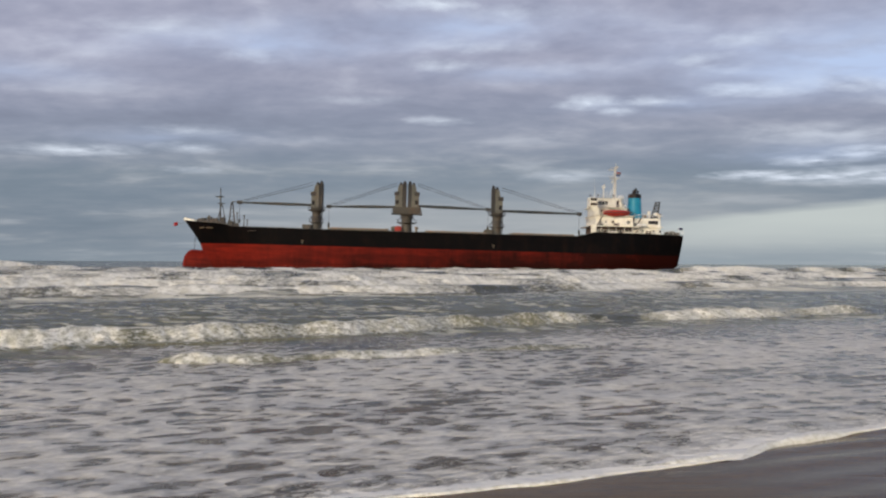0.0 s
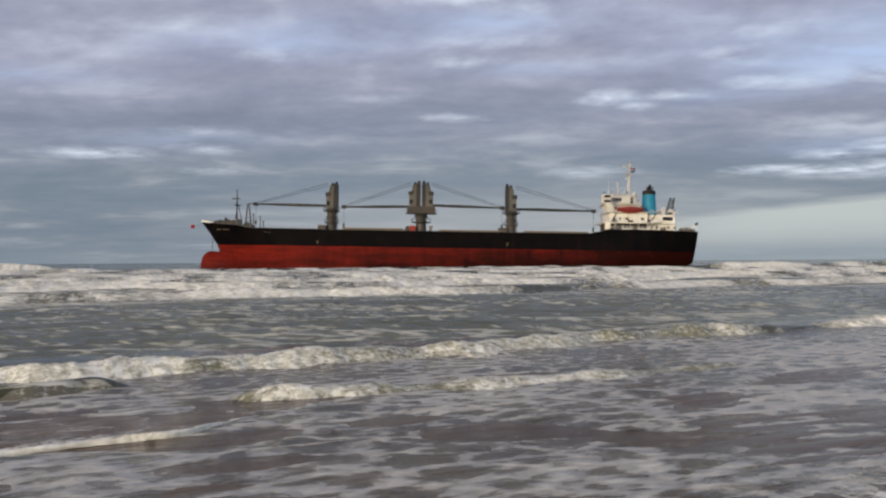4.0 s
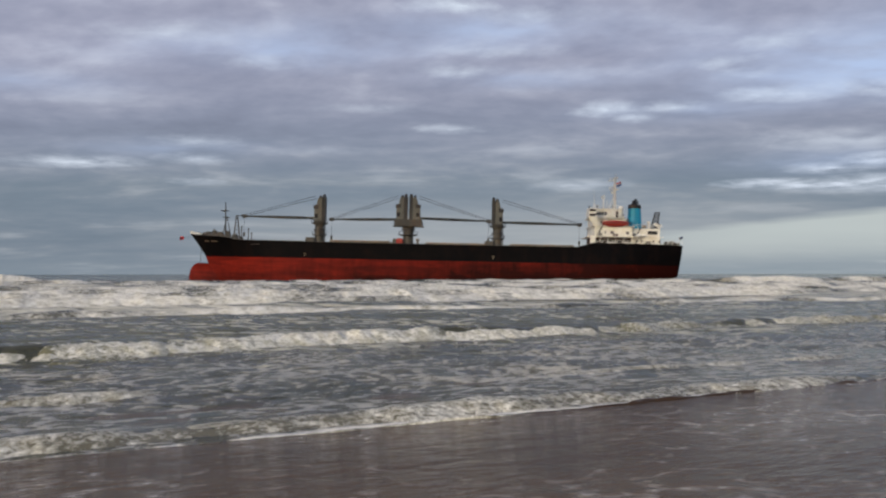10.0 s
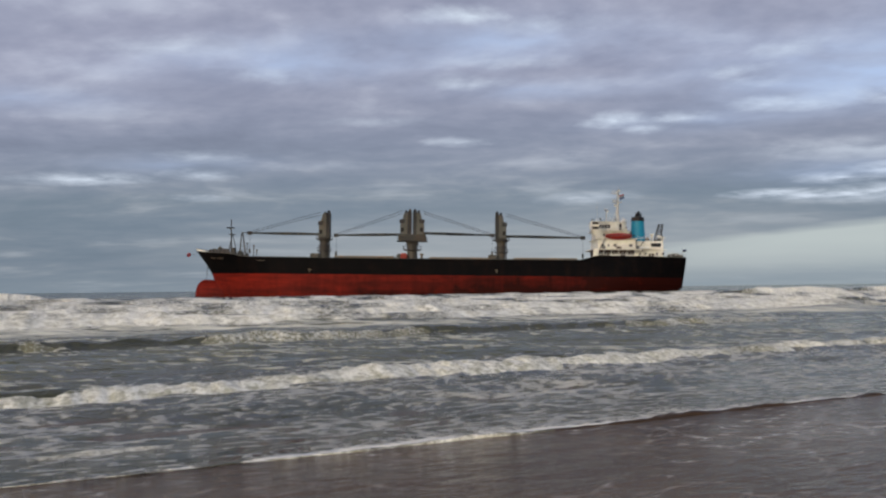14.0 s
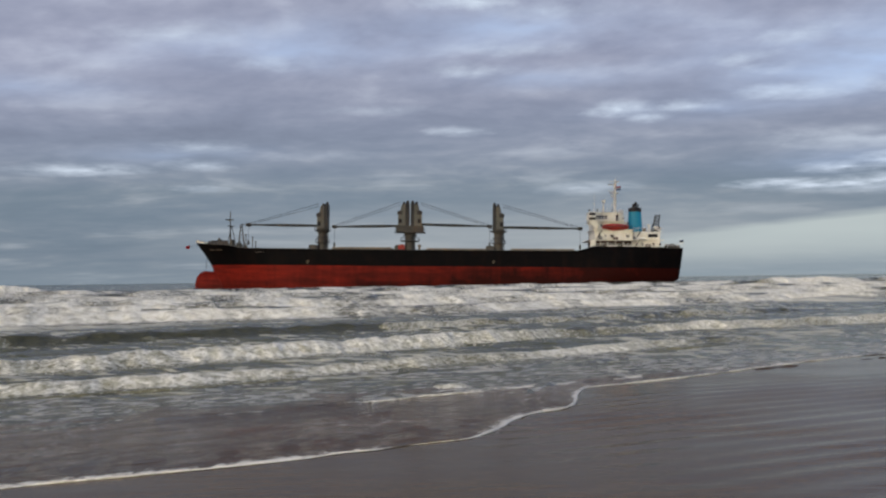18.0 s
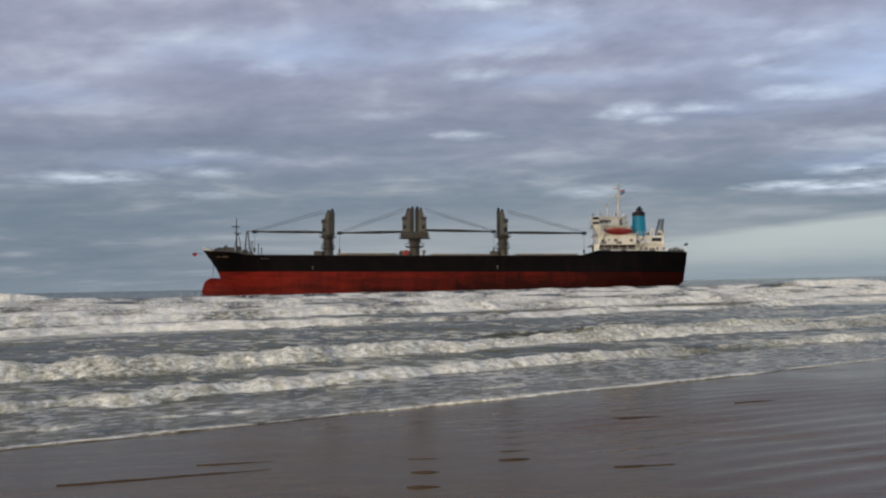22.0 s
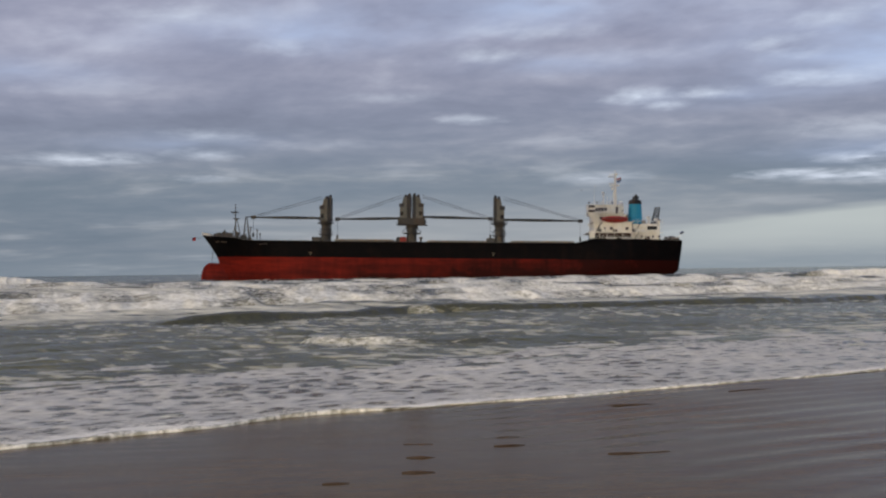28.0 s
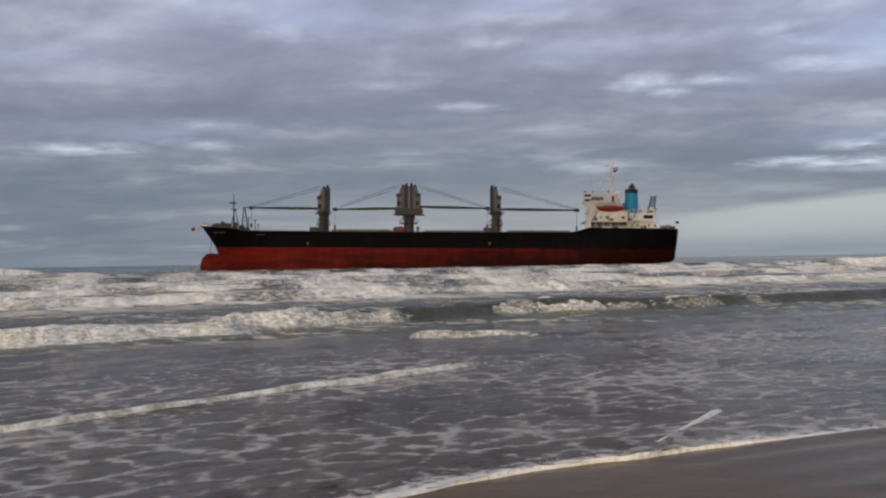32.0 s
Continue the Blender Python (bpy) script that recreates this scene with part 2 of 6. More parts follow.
STREAKS = [
    (440, 1265, 74, 71, 1.3), (548, 1285, 120, 80, 1.3), (481, 1103, 72, 66, 1.2), (503, 1028, 61, 83, 1.4), (591, 1224, 99, 118, 1.0),
    (-143, 586, 36, 29, 0.6), (-180, 521, 58, 30, 0.5), (34, 489, 49, 19, 0.5), (-152, 975, 72, 40, 0.2), (-76, 741, 59, 25, 0.3),
    (640, 1290, 240, 130, 0.75), (420, 900, 150, 90, 0.45), (330, 560, 110, 70, 0.6), (430, 700, 120, 80, 0.55),
]


BROAD = [
    (-120, 560, 190, 90, 0.8), (20, 520, 200, 80, 0.7), (300, 600, 260, 190, 1.6), (40, 640, 130, 60, 0.6), (470, 1050, 220, 200, 0.6),
    (-340, 640, 160, 90, 0.45), (-330, 950, 200, 120, 0.35), (200, 760, 160, 90, 0.5), (190, 300, 210, 150, 1.2), (330, 430, 190, 140, 1.0),
]


def cloud_deck():
    verts, faces = [], []
    rings, spokes = 40, 72
    for i in range(rings + 1):
        r = DECK_R * (i / rings) ** 1.6
        for j in range(spokes + 1):
            a = math.pi * (j / spokes)
            x, y = r * math.cos(a), r * math.sin(a)
            verts.append((x, y - 150, DECK_H * (1 - (r / DECK_R) ** 2)))
    for i in range(rings):
        for j in range(spokes):
            k = i * (spokes + 1) + j
            faces.append((k, k + 1, k + spokes + 2, k + spokes + 1))
    ob = mesh_ob("cloud_backdrop", verts, faces, cloud_material(), True)
    ob.data.flip_normals()
    return tagged(ob, "drifting grey and mauve storm clouds with bright gaps", "sky", kind="structure")


clouds = cloud_deck()


# ---- the beach ----
def sand_material():
    m = Mat("wet sand")
    big = m.noise(m.coords((0.25, 0.5, 1), -radians(SHORE)), 1.0, 4, 0.55)
    streak = m.noise(m.coords((0.35, 2.2, 1), -radians(SHORE - 6)), 1.0, 4, 0.55)
    grain = m.noise(m.coords(), 220.0, 3, 0.7)
    col = m.mix(m.ramp(big, (0.3, 0.0), (0.7, 1.0)), (0.075, 0.046, 0.016), (0.119, 0.075, 0.029))
    mott = m.noise(m.coords((0.7, 2.2, 1), -radians(SHORE - 4)), 2.4, 7, 0.66, 0.3)
    col = m.mix(m.ramp(mott, (0.34, 0.55), (0.56, 0.0)), col, (0.046, 0.027, 0.017))
    col = m.mix(m.math("MULTIPLY", grain, 0.35), col, (0.15, 0.096, 0.052))
    rough = m.ramp(m.math("ADD", m.math("MULTIPLY", big, 0.6), m.math("MULTIPLY", streak, 0.4)), (0.35, 0.10), (0.65, 0.26))
    h = m.math("ADD", m.math("MULTIPLY", streak, 1.0), m.math("MULTIPLY", grain, 0.02))
    m.bump(h, 0.5, 0.025)
    return m.set(Base_Color=col, Roughness=rough, IOR=1.33, Specular_IOR_Level=0.12)


SAND = sand_material()


def spread(*spans):
    """Ring radii: (from, to, number) spans, each growing evenly in proportion."""
    out = []
    for a, b, k in spans:
        out += [a * (b / a) ** (i / k) for i in range(k)]
    return out + [spans[-1][1]]


def polar_sheet(name, mat, height, radii, a0, a1, spokes, cx=0.0, cy=0.0):
    """A sheet in rings about the beach, finer where it is nearer."""
    verts, faces = [], []
    for r in radii:
        for j in range(spokes + 1):
            a = radians(a0 + (a1 - a0) * j / spokes)
            x, y = cx + r * math.sin(a), cy + r * math.cos(a)
            verts.append((x, y, height(x, y, r)))
    for i in range(len(radii) - 1):
        for j in range(spokes):
            k = i * (spokes + 1) + j
            faces.append((k, k + spokes + 1, k + spokes + 2, k + 1))
    return mesh_ob(name, verts, faces, mat, True)


def sand_height(x, y, r):
    s, n = to_shore(x, y)
    z = sand_z(n)
    if r < 45 and y > -3:
        z += 0.010 * noise.noise(Vector((s * 0.16, n * 0.45, 3.0)))
        z += 0.0035 * noise.noise(Vector((s * 0.55, n * 1.7, 6.0)))
        # low ripples along the runnel
        rip = max(0.0, min(1.0, (s - 5.0) / 3)) * max(0.0, min(1.0, (12.5 - n) / 2.5))
        wob = noise.noise(Vector((s * 0.25, n * 0.3, 8.0)))
        rip *= 0.55 + 0.6 * noise.noise(Vector((s * 0.35, n * 0.8, 15.0)))
        z += 0.026 * rip * math.sin((n + 0.11 * s + 0.25 * wob) * 2 * math.pi / 0.55)
    return z


sand = polar_sheet("ground", SAND, sand_height, spread((0.01, 1.5, 8), (1.5, 5, 20), (5, 30, 420), (30, 4690, 60)), -180, 180, 480, 0.4, -0.7)
tagged(sand, "wet brown sand beach sloping gently into the sea", "beach", kind="structure")


# ---- the sea ----
def foam_net(m, p, cell, spread_by):
    """How far inside the holes of a torn net of foam a place lies: 0 on a strand, about 0.5 in the middle of a hole."""
    warp = m.n("VectorMath", i0=m.n("TexNoise", Vector=p, Scale=1.1 / cell, Detail=3.0, Roughness=0.55).outputs[1], i1=(spread_by * cell,) * 3)
    warp.operation = "MULTIPLY"
    q = m.n("VectorMath", i0=p, i1=warp.outputs[0]).outputs[0]
    out = None
    for size, share in ((1.0, 0.68), (0.42, 0.32)):
        v = m.n("TexVoronoi", Vector=q, Scale=1.0 / (cell * size))
        v.voronoi_dimensions, v.feature = "2D", "DISTANCE_TO_EDGE"
        d = m.math("MULTIPLY", v.outputs[0], share)
        out = d if out is None else m.math("ADD", out, d)
    return out


def sea_material():
    m = Mat("sea water")
    shore = -radians(SHORE)
    sh = m.n("SeparateXYZ", Vector=m.coords((1, 1, 1), shore))
    nn = sh.outputs[1]
    surf = m.n("MapRange", Value=nn, i1=40.0, i2=50.0).outputs[0]
    outer = m.n("MapRange", Value=nn, i1=130.0, i2=240.0).outputs[0]
    streaks = m.noise(m.coords((0.035, 0.16, 1), shore), 1.0, 8, 0.62)
    tufts = m.noise(m.coords((0.25, 0.9, 1), shore), 1.0, 5, 0.6)
    white = m.ramp(m.math("ADD", m.math("MULTIPLY", streaks, 0.55), m.math("MULTIPLY", tufts, 0.45)), (0.45, 0.0), (0.575, 0.92))
    caps = m.ramp(m.math("ADD", m.math("MULTIPLY", streaks, 0.5), m.math("MULTIPLY", tufts, 0.5)), (0.53, 0.0), (0.60, 1.0))
    patch = m.noise(m.coords((0.10, 0.22, 1), shore), 1.0, 4, 0.6)
    ragged = m.noise(m.coords((1, 1, 1), shore), 3.0, 5, 0.6)
    d = foam_net(m, m.coords((0.5, 1.0, 1), shore), 1.1, 0.8)
    th = m.math("ADD", m.math("MULTIPLY", m.math("SUBTRACT", patch, 0.375), 1.0), m.math("MULTIPLY", m.math("SUBTRACT", ragged, 0.5), 0.22))
    inner = m.math("MULTIPLY", m.ramp(m.math("SUBTRACT", th, d), (-0.10, 0.0), (0.18, 1.0)), 0.62)
    foam = m.mix(surf, inner, white)
    foam = m.mix(outer, foam, caps)
    tone = m.ramp(m.math("ADD", m.math("MULTIPLY", tufts, 0.6), m.math("MULTIPLY", patch, 0.4)), (0.36, 0.0), (0.62, 1.0))
    col = m.mix(foam, m.mix(tone, (0.046, 0.052, 0.028), (0.128, 0.126, 0.078)), (0.82, 0.79, 0.66))
    chop = m.math("ADD", m.math("MULTIPLY", m.noise(m.coords((0.30, 0.95, 1), shore), 1.0, 3, 0.5), 1.0), m.math("MULTIPLY", m.noise(m.coords((1.0, 2.8, 1), shore), 1.0, 4, 0.6), 0.6))
    m.bump(m.math("ADD", chop, m.math("MULTIPLY", foam, 0.12)), 1.0, 0.36)
    return m.set(Base_Color=col, Roughness=m.mix(foam, (0.12, 0.12, 0.12), (0.8, 0.8, 0.8)), IOR=1.33, Specular_IOR_Level=0.32)


def sea_height(x, y, r):
    s, n = to_shore(x, y)
    k = min(1.0, max(0.0, (n - 14) / 12))
    far = min(1.0, max(0.0, (n - 36) / 20))
    a = 0.5 + 0.5 * noise.noise(Vector((s * 0.10, n * 0.45, 1.0)))
    b = noise.noise(Vector((s * 0.35, n * 0.9, 5.0)))
    z = k * 0.12 * a + 0.04 * b
    if r < 70:
        z += (0.018 + 0.10 * k) * (0.6 - 2 * abs(noise.noise(Vector((s * 0.30, n * 0.95, 2.0))))) + 0.010 * noise.noise(Vector((s * 1.4, n * 2.8, 4.0)))
    if far > 0:
        z += far * 0.6 * max(-0.35, noise.fractal(Vector((s * 0.035, n * 0.11, 9.0)), 1.0, 2.0, 4))
    return (1.0 if r < 900 else 900.0 / r) * z - 0.06


sea = polar_sheet("water", sea_material(), sea_height, spread((8, 45, 330), (45, 300, 160), (300, 4680, 60)), -118, 62, 660)
tagged(sea, "grey-brown storm sea streaked with white surf", "sea", kind="structure")

# ---- the ship: x runs aft from the bow at -143 to the stern at 12, y away from the beach, z up from its mean waterline aft ----
ship = tagged(new("cargo_ship"), "stranded black and red bulk carrier with grey deck cranes", "ship")
BOW = -143.0
HALF = 11.7


def top_line(X):
    """Height of the hull's upper edge at X metres from the bow."""
    pts = ((-1.2, 12.0), (5, 11.45), (12, 11.0), (14, 10.8), (17, 10.05), (60, 9.85), (122, 9.9), (124, 10.3), (127, 11.3), (140, 11.25), (155, 11.0))
    for (a, za), (b, zb) in zip(pts, pts[1:]):
        if X <= b:
            return za + (zb - za) * (X - a) / (b - a)
    return pts[-1][1]


def stem(z):
    """How far aft of the bow's tip the stem stands at a height."""
    pts = ((-6, 5.8), (3.0, 4.7), (5.0, 3.9), (8.5, 1.5), (10.5, 0.0), (12, -1.2))
    for (a, xa), (b, xb) in zip(pts, pts[1:]):
        if z <= b:
            return xa + (xb - xa) * (z - a) / (b - a)
    return 0.0


def tail(z):
    return 155.0 if z > 8 else 155.0 - (8 - z) * 0.05 if z > 1 else 154.65 - (1 - z) * 2.2


def breadth(d_bow, d_stern, z):
    k = max(0.0, min(1.0, (z + 5) / 16))
    le, lr = 34 - 12 * k, 40 - 26 * k
    fb = math.sin(math.pi / 2 * max(0.0, min(1.0, d_bow / le))) ** (0.95 - 0.25 * k)
    end = 0.15 + 0.62 * k
    fs = end + (1 - end) * math.sin(math.pi / 2 * max(0.0, min(1.0, d_stern / lr))) ** 0.8
    return HALF * fb * fs


def hull_strip(levels, rows=64):
    """One strake of plating on both sides; levels: heights, None for the upper edge."""
    bm = B()
    ts = [0.0] + [((i / rows) ** 1.25 * 0.5 if i < rows / 2 else 0) or (1 - (1 - i / rows) ** 1.25 * 0.5) for i in range(1, rows)] + [1.0]
    ts = sorted(min(1.0, max(0.0, t)) for t in ts)
    sides = {}
    for sgn in (-1, 1):
        grid = []
        for lv in levels:
            row = []
            for t in ts:
                z = lv
                if z is None:
                    x0 = -1.2
                    X = x0 + (155 - x0) * t
                    z = top_line(X)
                    x1 = 155.0
                else:
                    x0, x1 = stem(z), tail(z)
                    X = x0 + (x1 - x0) * t
                row.append(bm.verts.new((BOW + X, sgn * max(breadth(X - x0, x1 - X, z), 0.02), z)))
            grid.append(row)
        sides[sgn] = grid
        for a, b in zip(grid, grid[1:]):
            for i in range(len(ts) - 1):
                f = (a[i], a[i + 1], b[i + 1], b[i])
                bm.faces.new(f if sgn < 0 else f[::-1])
    for i in range(len(levels) - 1):
        bm.faces.new((sides[-1][i][-1], sides[1][i][-1], sides[1][i + 1][-1], sides[-1][i + 1][-1]))
    bmesh.ops.remove_doubles(bm, verts=bm.verts, dist=0.05)
    for f in bm.faces:
        f.smooth = True
    return bm


part("hull_topside", hull_strip((4.8, 6.0, 7.2, 8.4, None)), BLACK, ship, "black-painted upper hull with rust runs")
part("hull_bottom", hull_strip((-6.0, -4.0, -2.0, 0.0, 1.6, 3.2, 4.8)), RED, ship, "faded red antifouling paint")


def bulb():
    bm = B()
    rings = []
    for i in range(21):
        u = (i / 20) ** 1.6
        x = -1.2 + 12 * u
        r = math.sqrt(max(0.0, 1 - (1 - min(u * 3.4, 1.0)) ** 2)) ** 0.8
        cz = -2.4
        rings.append([bm.verts.new((BOW + x, 2.3 * r * math.cos(2 * math.pi * j / 20), cz + 5.4 * r * math.sin(2 * math.pi * j / 20) * (1 - 0.15 * u))) for j in range(20)])
    for a, b in zip(rings, rings[1:]):
        for j in range(20):
            k = (j + 1) % 20
            bm.faces.new((a[j], a[k], b[k], b[j]))
    bmesh.ops.remove_doubles(bm, verts=bm.verts, dist=0.01)
    for f in bm.faces:
        f.smooth = True
    return bm


part("bulbous_bow", bulb(), RED, ship, "red bulbous bow above the water")


def deck_plate():
    bm = B()
    a, b = [], []
    for i in range(80):
        X = 0.6 + 153.8 * i / 79
        z = top_line(X) - 0.9
        y = max(0.05, breadth(X - stem(z), 155 - X, z) - 0.12)
        a.append(bm.verts.new((BOW + X, -y, z)))
        b.append(bm.verts.new((BOW + X, y, z)))
    for i in range(79):
        bm.faces.new((a[i], a[i + 1], b[i + 1], b[i]))
    return bm


part("deck", deck_plate(), DECK, ship)


def rail_cap(x0, x1, h, r, mat, name, label=""):
    for sgn in (-1, 1):
        bm = B()
        prev = None
        k = max(3, int((x1 - x0) / 2.5))
        for i in range(k + 1):
            X = x0 + (x1 - x0) * i / k
            z = top_line(X)
            p = Vector((BOW + X, sgn * max(0.05, breadth(X + 1.2, 155 - X, z)), z + h))
            if prev is not None:
                rod(bm, prev, p, r, sides=5)
            prev = p
        part(name, bm, mat, ship, label)


rail_cap(-1.2, 154.9, 0.0, 0.10, DARK, "gunwale")
for sgn in (-1, 1):
    cap = B()
    for i in range(6):
        X0, X1 = -1.2 + i * 0.8, -0.4 + i * 0.8
        a = [Vector((BOW + X - 0.15, sgn * (breadth(X + 1.2, 100, 11.5) + 0.03), top_line(X) + h)) for X in (X0, X1) for h in (0.0, 0.95 - 0.11 * i)]
        cap.faces.new([cap.verts.new(a[j]) for j in (0, 2, 3, 1)])
    bmesh.ops.remove_doubles(cap, verts=cap.verts, dist=0.12)
    part("bow_bulwark", cap, CREAM, ship, "pale buff bulwark at the tip of the bow")

# name and draught marks: unreadable, so plain bars on the plating
def hull_bar(X, z, w, h, name, mat=BUFF):
    y = -breadth(X - stem(z), 155 - X, z)
    y1 = -breadth(X + w - stem(z), 155 - X - w, z)
    bm = B()
    o = 0.06 + max(0.0, 14 - X) * 0.045
    q = [(BOW + X, y - o, z), (BOW + X + w, y1 - o, z), (BOW + X + w, y1 - o - 0.12, z + h), (BOW + X, y - o - 0.12, z + h)]
    f = bm.faces.new([bm.verts.new(p) for p in q])
    bmesh.ops.solidify(bm, geom=[f], thickness=0.03)
    return part(name, bm, mat, ship)


for i in range(8):
    if i != 3:
        hull_bar(5.2 + i * 0.62, 9.35, 0.40, 0.45, "name_bar")
for i in range(4):
    hull_bar(21.7 + i * 0.7, 8.7, 0.4, 0.22, "mark_bar")
for X, z in ((37.9, 5.7), (96.0, 6.0)):
    hull_bar(X, z + 0.35, 0.9, 0.3, "draught_mark")
    hull_bar(X + 0.3, z - 0.35, 0.3, 0.6, "draught_mark")

# ---- hatches ----
for x0, x1, up in ((21, 37, -0.5), (45.5, 64, -0.05), (75.5, 94, -0.25), (102, 121.5, -0.2)):
    hatch = part("hatch", box(B(), BOW + x0, BOW + x1, -8.6, 8.6, 9.0, 10.3 + up), BUFF, ship, "buff-painted hatch coaming")
    k = 4
    w = (x1 - x0) / k
    for i in range(k):
        part("hatch_cover", box(B(), BOW + x0 + i * w + 0.06 - 0.15 * (i == 0), BOW + x0 + (i + 1) * w - 0.06 + 0.15 * (i == k - 1), -8.9, 8.9, 10.3 + up, 10.72 + up, 0.08), BUFF, hatch)
    for i in range(10):
        X = x0 + (x1 - x0) * (i + 0.5) / 10
        part("stay", box(B(), BOW + X - 0.08, BOW + X + 0.08, -8.95, -8.6, 9.0, 10.28), BUFF, hatch)


# ---- cranes ----
def tower(parent, x, way, zb, zt, name="crane_house"):
    """The tall slewing house of a crane; way: -1 its boom points to the bow, 1 aft."""
    bm = B()
    prof = [(-1.6, 0.0), (0.72, 0.0), (0.72, 0.97), (-0.35, 0.97), (-0.62, 0.84), (-0.80, 0.70), (-1.45, 0.64), (-1.6, 0.36)]
    h = zt - zb
    loops = []
    for y in (-1.7, 1.7):
        loops.append([bm.verts.new((x - way * px, y, zb + pz * h)) for px, pz in prof])
    n = len(prof)
    for i in range(n):
        j = (i + 1) % n
        bm.faces.new((loops[0][i], loops[0][j], loops[1][j], loops[1][i]))
    bm.faces.new(loops[0][::-1])
    bm.faces.new(loops[1])
    bmesh.ops.recalc_face_normals(bm, faces=bm.faces)
    house = part(name, bm, PALE, parent, "pale grey steel crane house")
    part("side_rib", box(B(), min(x - way * 0.76, x - way * 1.95), max(x - way * 0.76, x - way * 1.95), -1.5, 1.5, zb - 0.2, zt + 0.2, 0.12), DARK, parent, "dark ladder trunk")
    for px, z, r in ((0.15, zt - 0.25, 0.46), (1.36, zt + 0.15, 0.5)):
        part("sheave_head", lathe(B(), x - way * px, 0, [(r * 0.8, z), (r, z + 0.3), (r, z + 0.6), (r * 0.5, z + 0.95)], 12), DARK, parent, "dark sheave head")
    part("cab_roof", box(B(), x + way * 0.8 - 0.95, x + way * 0.8 + 0.95, -1.85, 1.85, zb + 0.64 * h, zb + 0.665 * h, 0.03), DARK, parent)
    part("winch_box", box(B(), x + way * 1.0 - 0.8, x + way * 1.0 + 0.8, -1.95, -1.6, zb + 0.5 * h, zb + 0.64 * h, 0.08), DARK, parent)
    part("cab_window", box(B(), x + way * 0.9 - 0.5, x + way * 0.9 + 0.5, -1.83, -1.66, zb + 0.12 * h, zb + 0.3 * h, 0.04), SOOT, parent)
    return house


def boom(parent, x, way, z0, x_tip, z_tip, z_top):
    bm = B()
    n = 10
    loops = []
    for i in range(n + 1):
        u = i / n
        X, Z = x + (x_tip - x) * u, z0 + (z_tip - z0) * u
        hh = 0.30 + 0.16 * math.sin(math.pi * min(1, u * 1.15)) - 0.06 * u
        hw = 0.9 * (1 - u) + 0.35 * u
        loops.append([bm.verts.new((X, dy, Z + dz)) for dy, dz in ((-hw, -hh), (hw, -hh), (hw, hh), (-hw, hh))])
    for a, b in zip(loops, loops[1:]):
        for i in range(4):
            j = (i + 1) % 4
            bm.faces.new((a[i], a[j], b[j], b[i]))
    bm.faces.new(loops[0])
    bm.faces.new(loops[-1][::-1])
    bmesh.ops.recalc_face_normals(bm, faces=bm.faces)
    part("boom", bm, BOOM, parent, "long dark box boom lowered level")
    part("boom_head", box(B(), x_tip - 0.8, x_tip + 0.8, -0.5, 0.5, z_tip - 0.55, z_tip + 0.55, 0.15), DARK, parent)
    for dy, dz, back in ((-0.7, 0.4, 0.0), (0.7, -0.3, 1.4)):
        part("topping_wire", rod(B(), (x + way * 0.2, dy, z_top + dz), (x_tip - way * back, dy * 0.4, z_tip + 0.4), 0.07, sides=5), DARK, parent)
    part("hoist_wire", rod(B(), (x_tip, 0, z_tip - 0.5), (x_tip, 0, z_tip - 5.3), 0.05, sides=5), DARK, parent)
    part("hook_block", box(B(), x_tip - 0.3, x_tip + 0.3, -0.25, 0.25, z_tip - 6.6, z_tip - 5.2, 0.1), DARK, parent)


def platform(parent, x, z, r, name="platform"):
    bm = lathe(B(), x, 0, [(r * 0.8, z - 0.25), (r, z), (r, z + 0.16)])
    part(name, bm, DARK, parent)
    bm = B()
    n = 12
    for i in range(n):
        a, b = (2 * math.pi * k / n for k in (i, i + 1))
        p, q = (Vector((x + r * math.cos(t), r * math.sin(t), z + 0.16)) for t in (a, b))
        up = Vector((0, 0, 1.0))
        rod(bm, p, p + up, 0.045, sides=4)
        rod(bm, p + up, q + up, 0.045, sides=4)
    part("guard_rail", bm, DARK, parent)


def crane(X, way, x_tip, z0, z_tip, zt):
    x = BOW + X
    c = part("deck_crane", lathe(B(), x, 0, [(2.0, 9.0), (1.5, 10.2), (1.42, 15.2), (1.85, 16.4), (2.0, 17.0)]), GREY, ship, "grey single deck crane")
    for z in (12.4, 16.2):
        platform(c, x, z, 2.3 if z < 14 else 2.7)
    part("pedestal_ring", lathe(B(), x, 0, [(1.9, 13.9), (1.9, 14.3)]), DARK, c)
    tower(c, x, way, 16.9, zt)
    boom(c, x + way * 1.2, way, z0, BOW + x_tip, z_tip, zt)
    part("winch_house", box(B(), x - 4.1, x - 1.4, -2.6, 2.6, 9.0, 11.6, 0.15), GREY, c)
    part("ladder", box(B(), x + 1.6, x + 1.85, -0.3, 0.3, 9.2, 16.2), DARK, c)
    return c


crane(40.7, -1, 16.2, 17.9, 18.1, 24.6)
crane(98.1, 1, 124.3, 17.7, 17.4, 24.6)


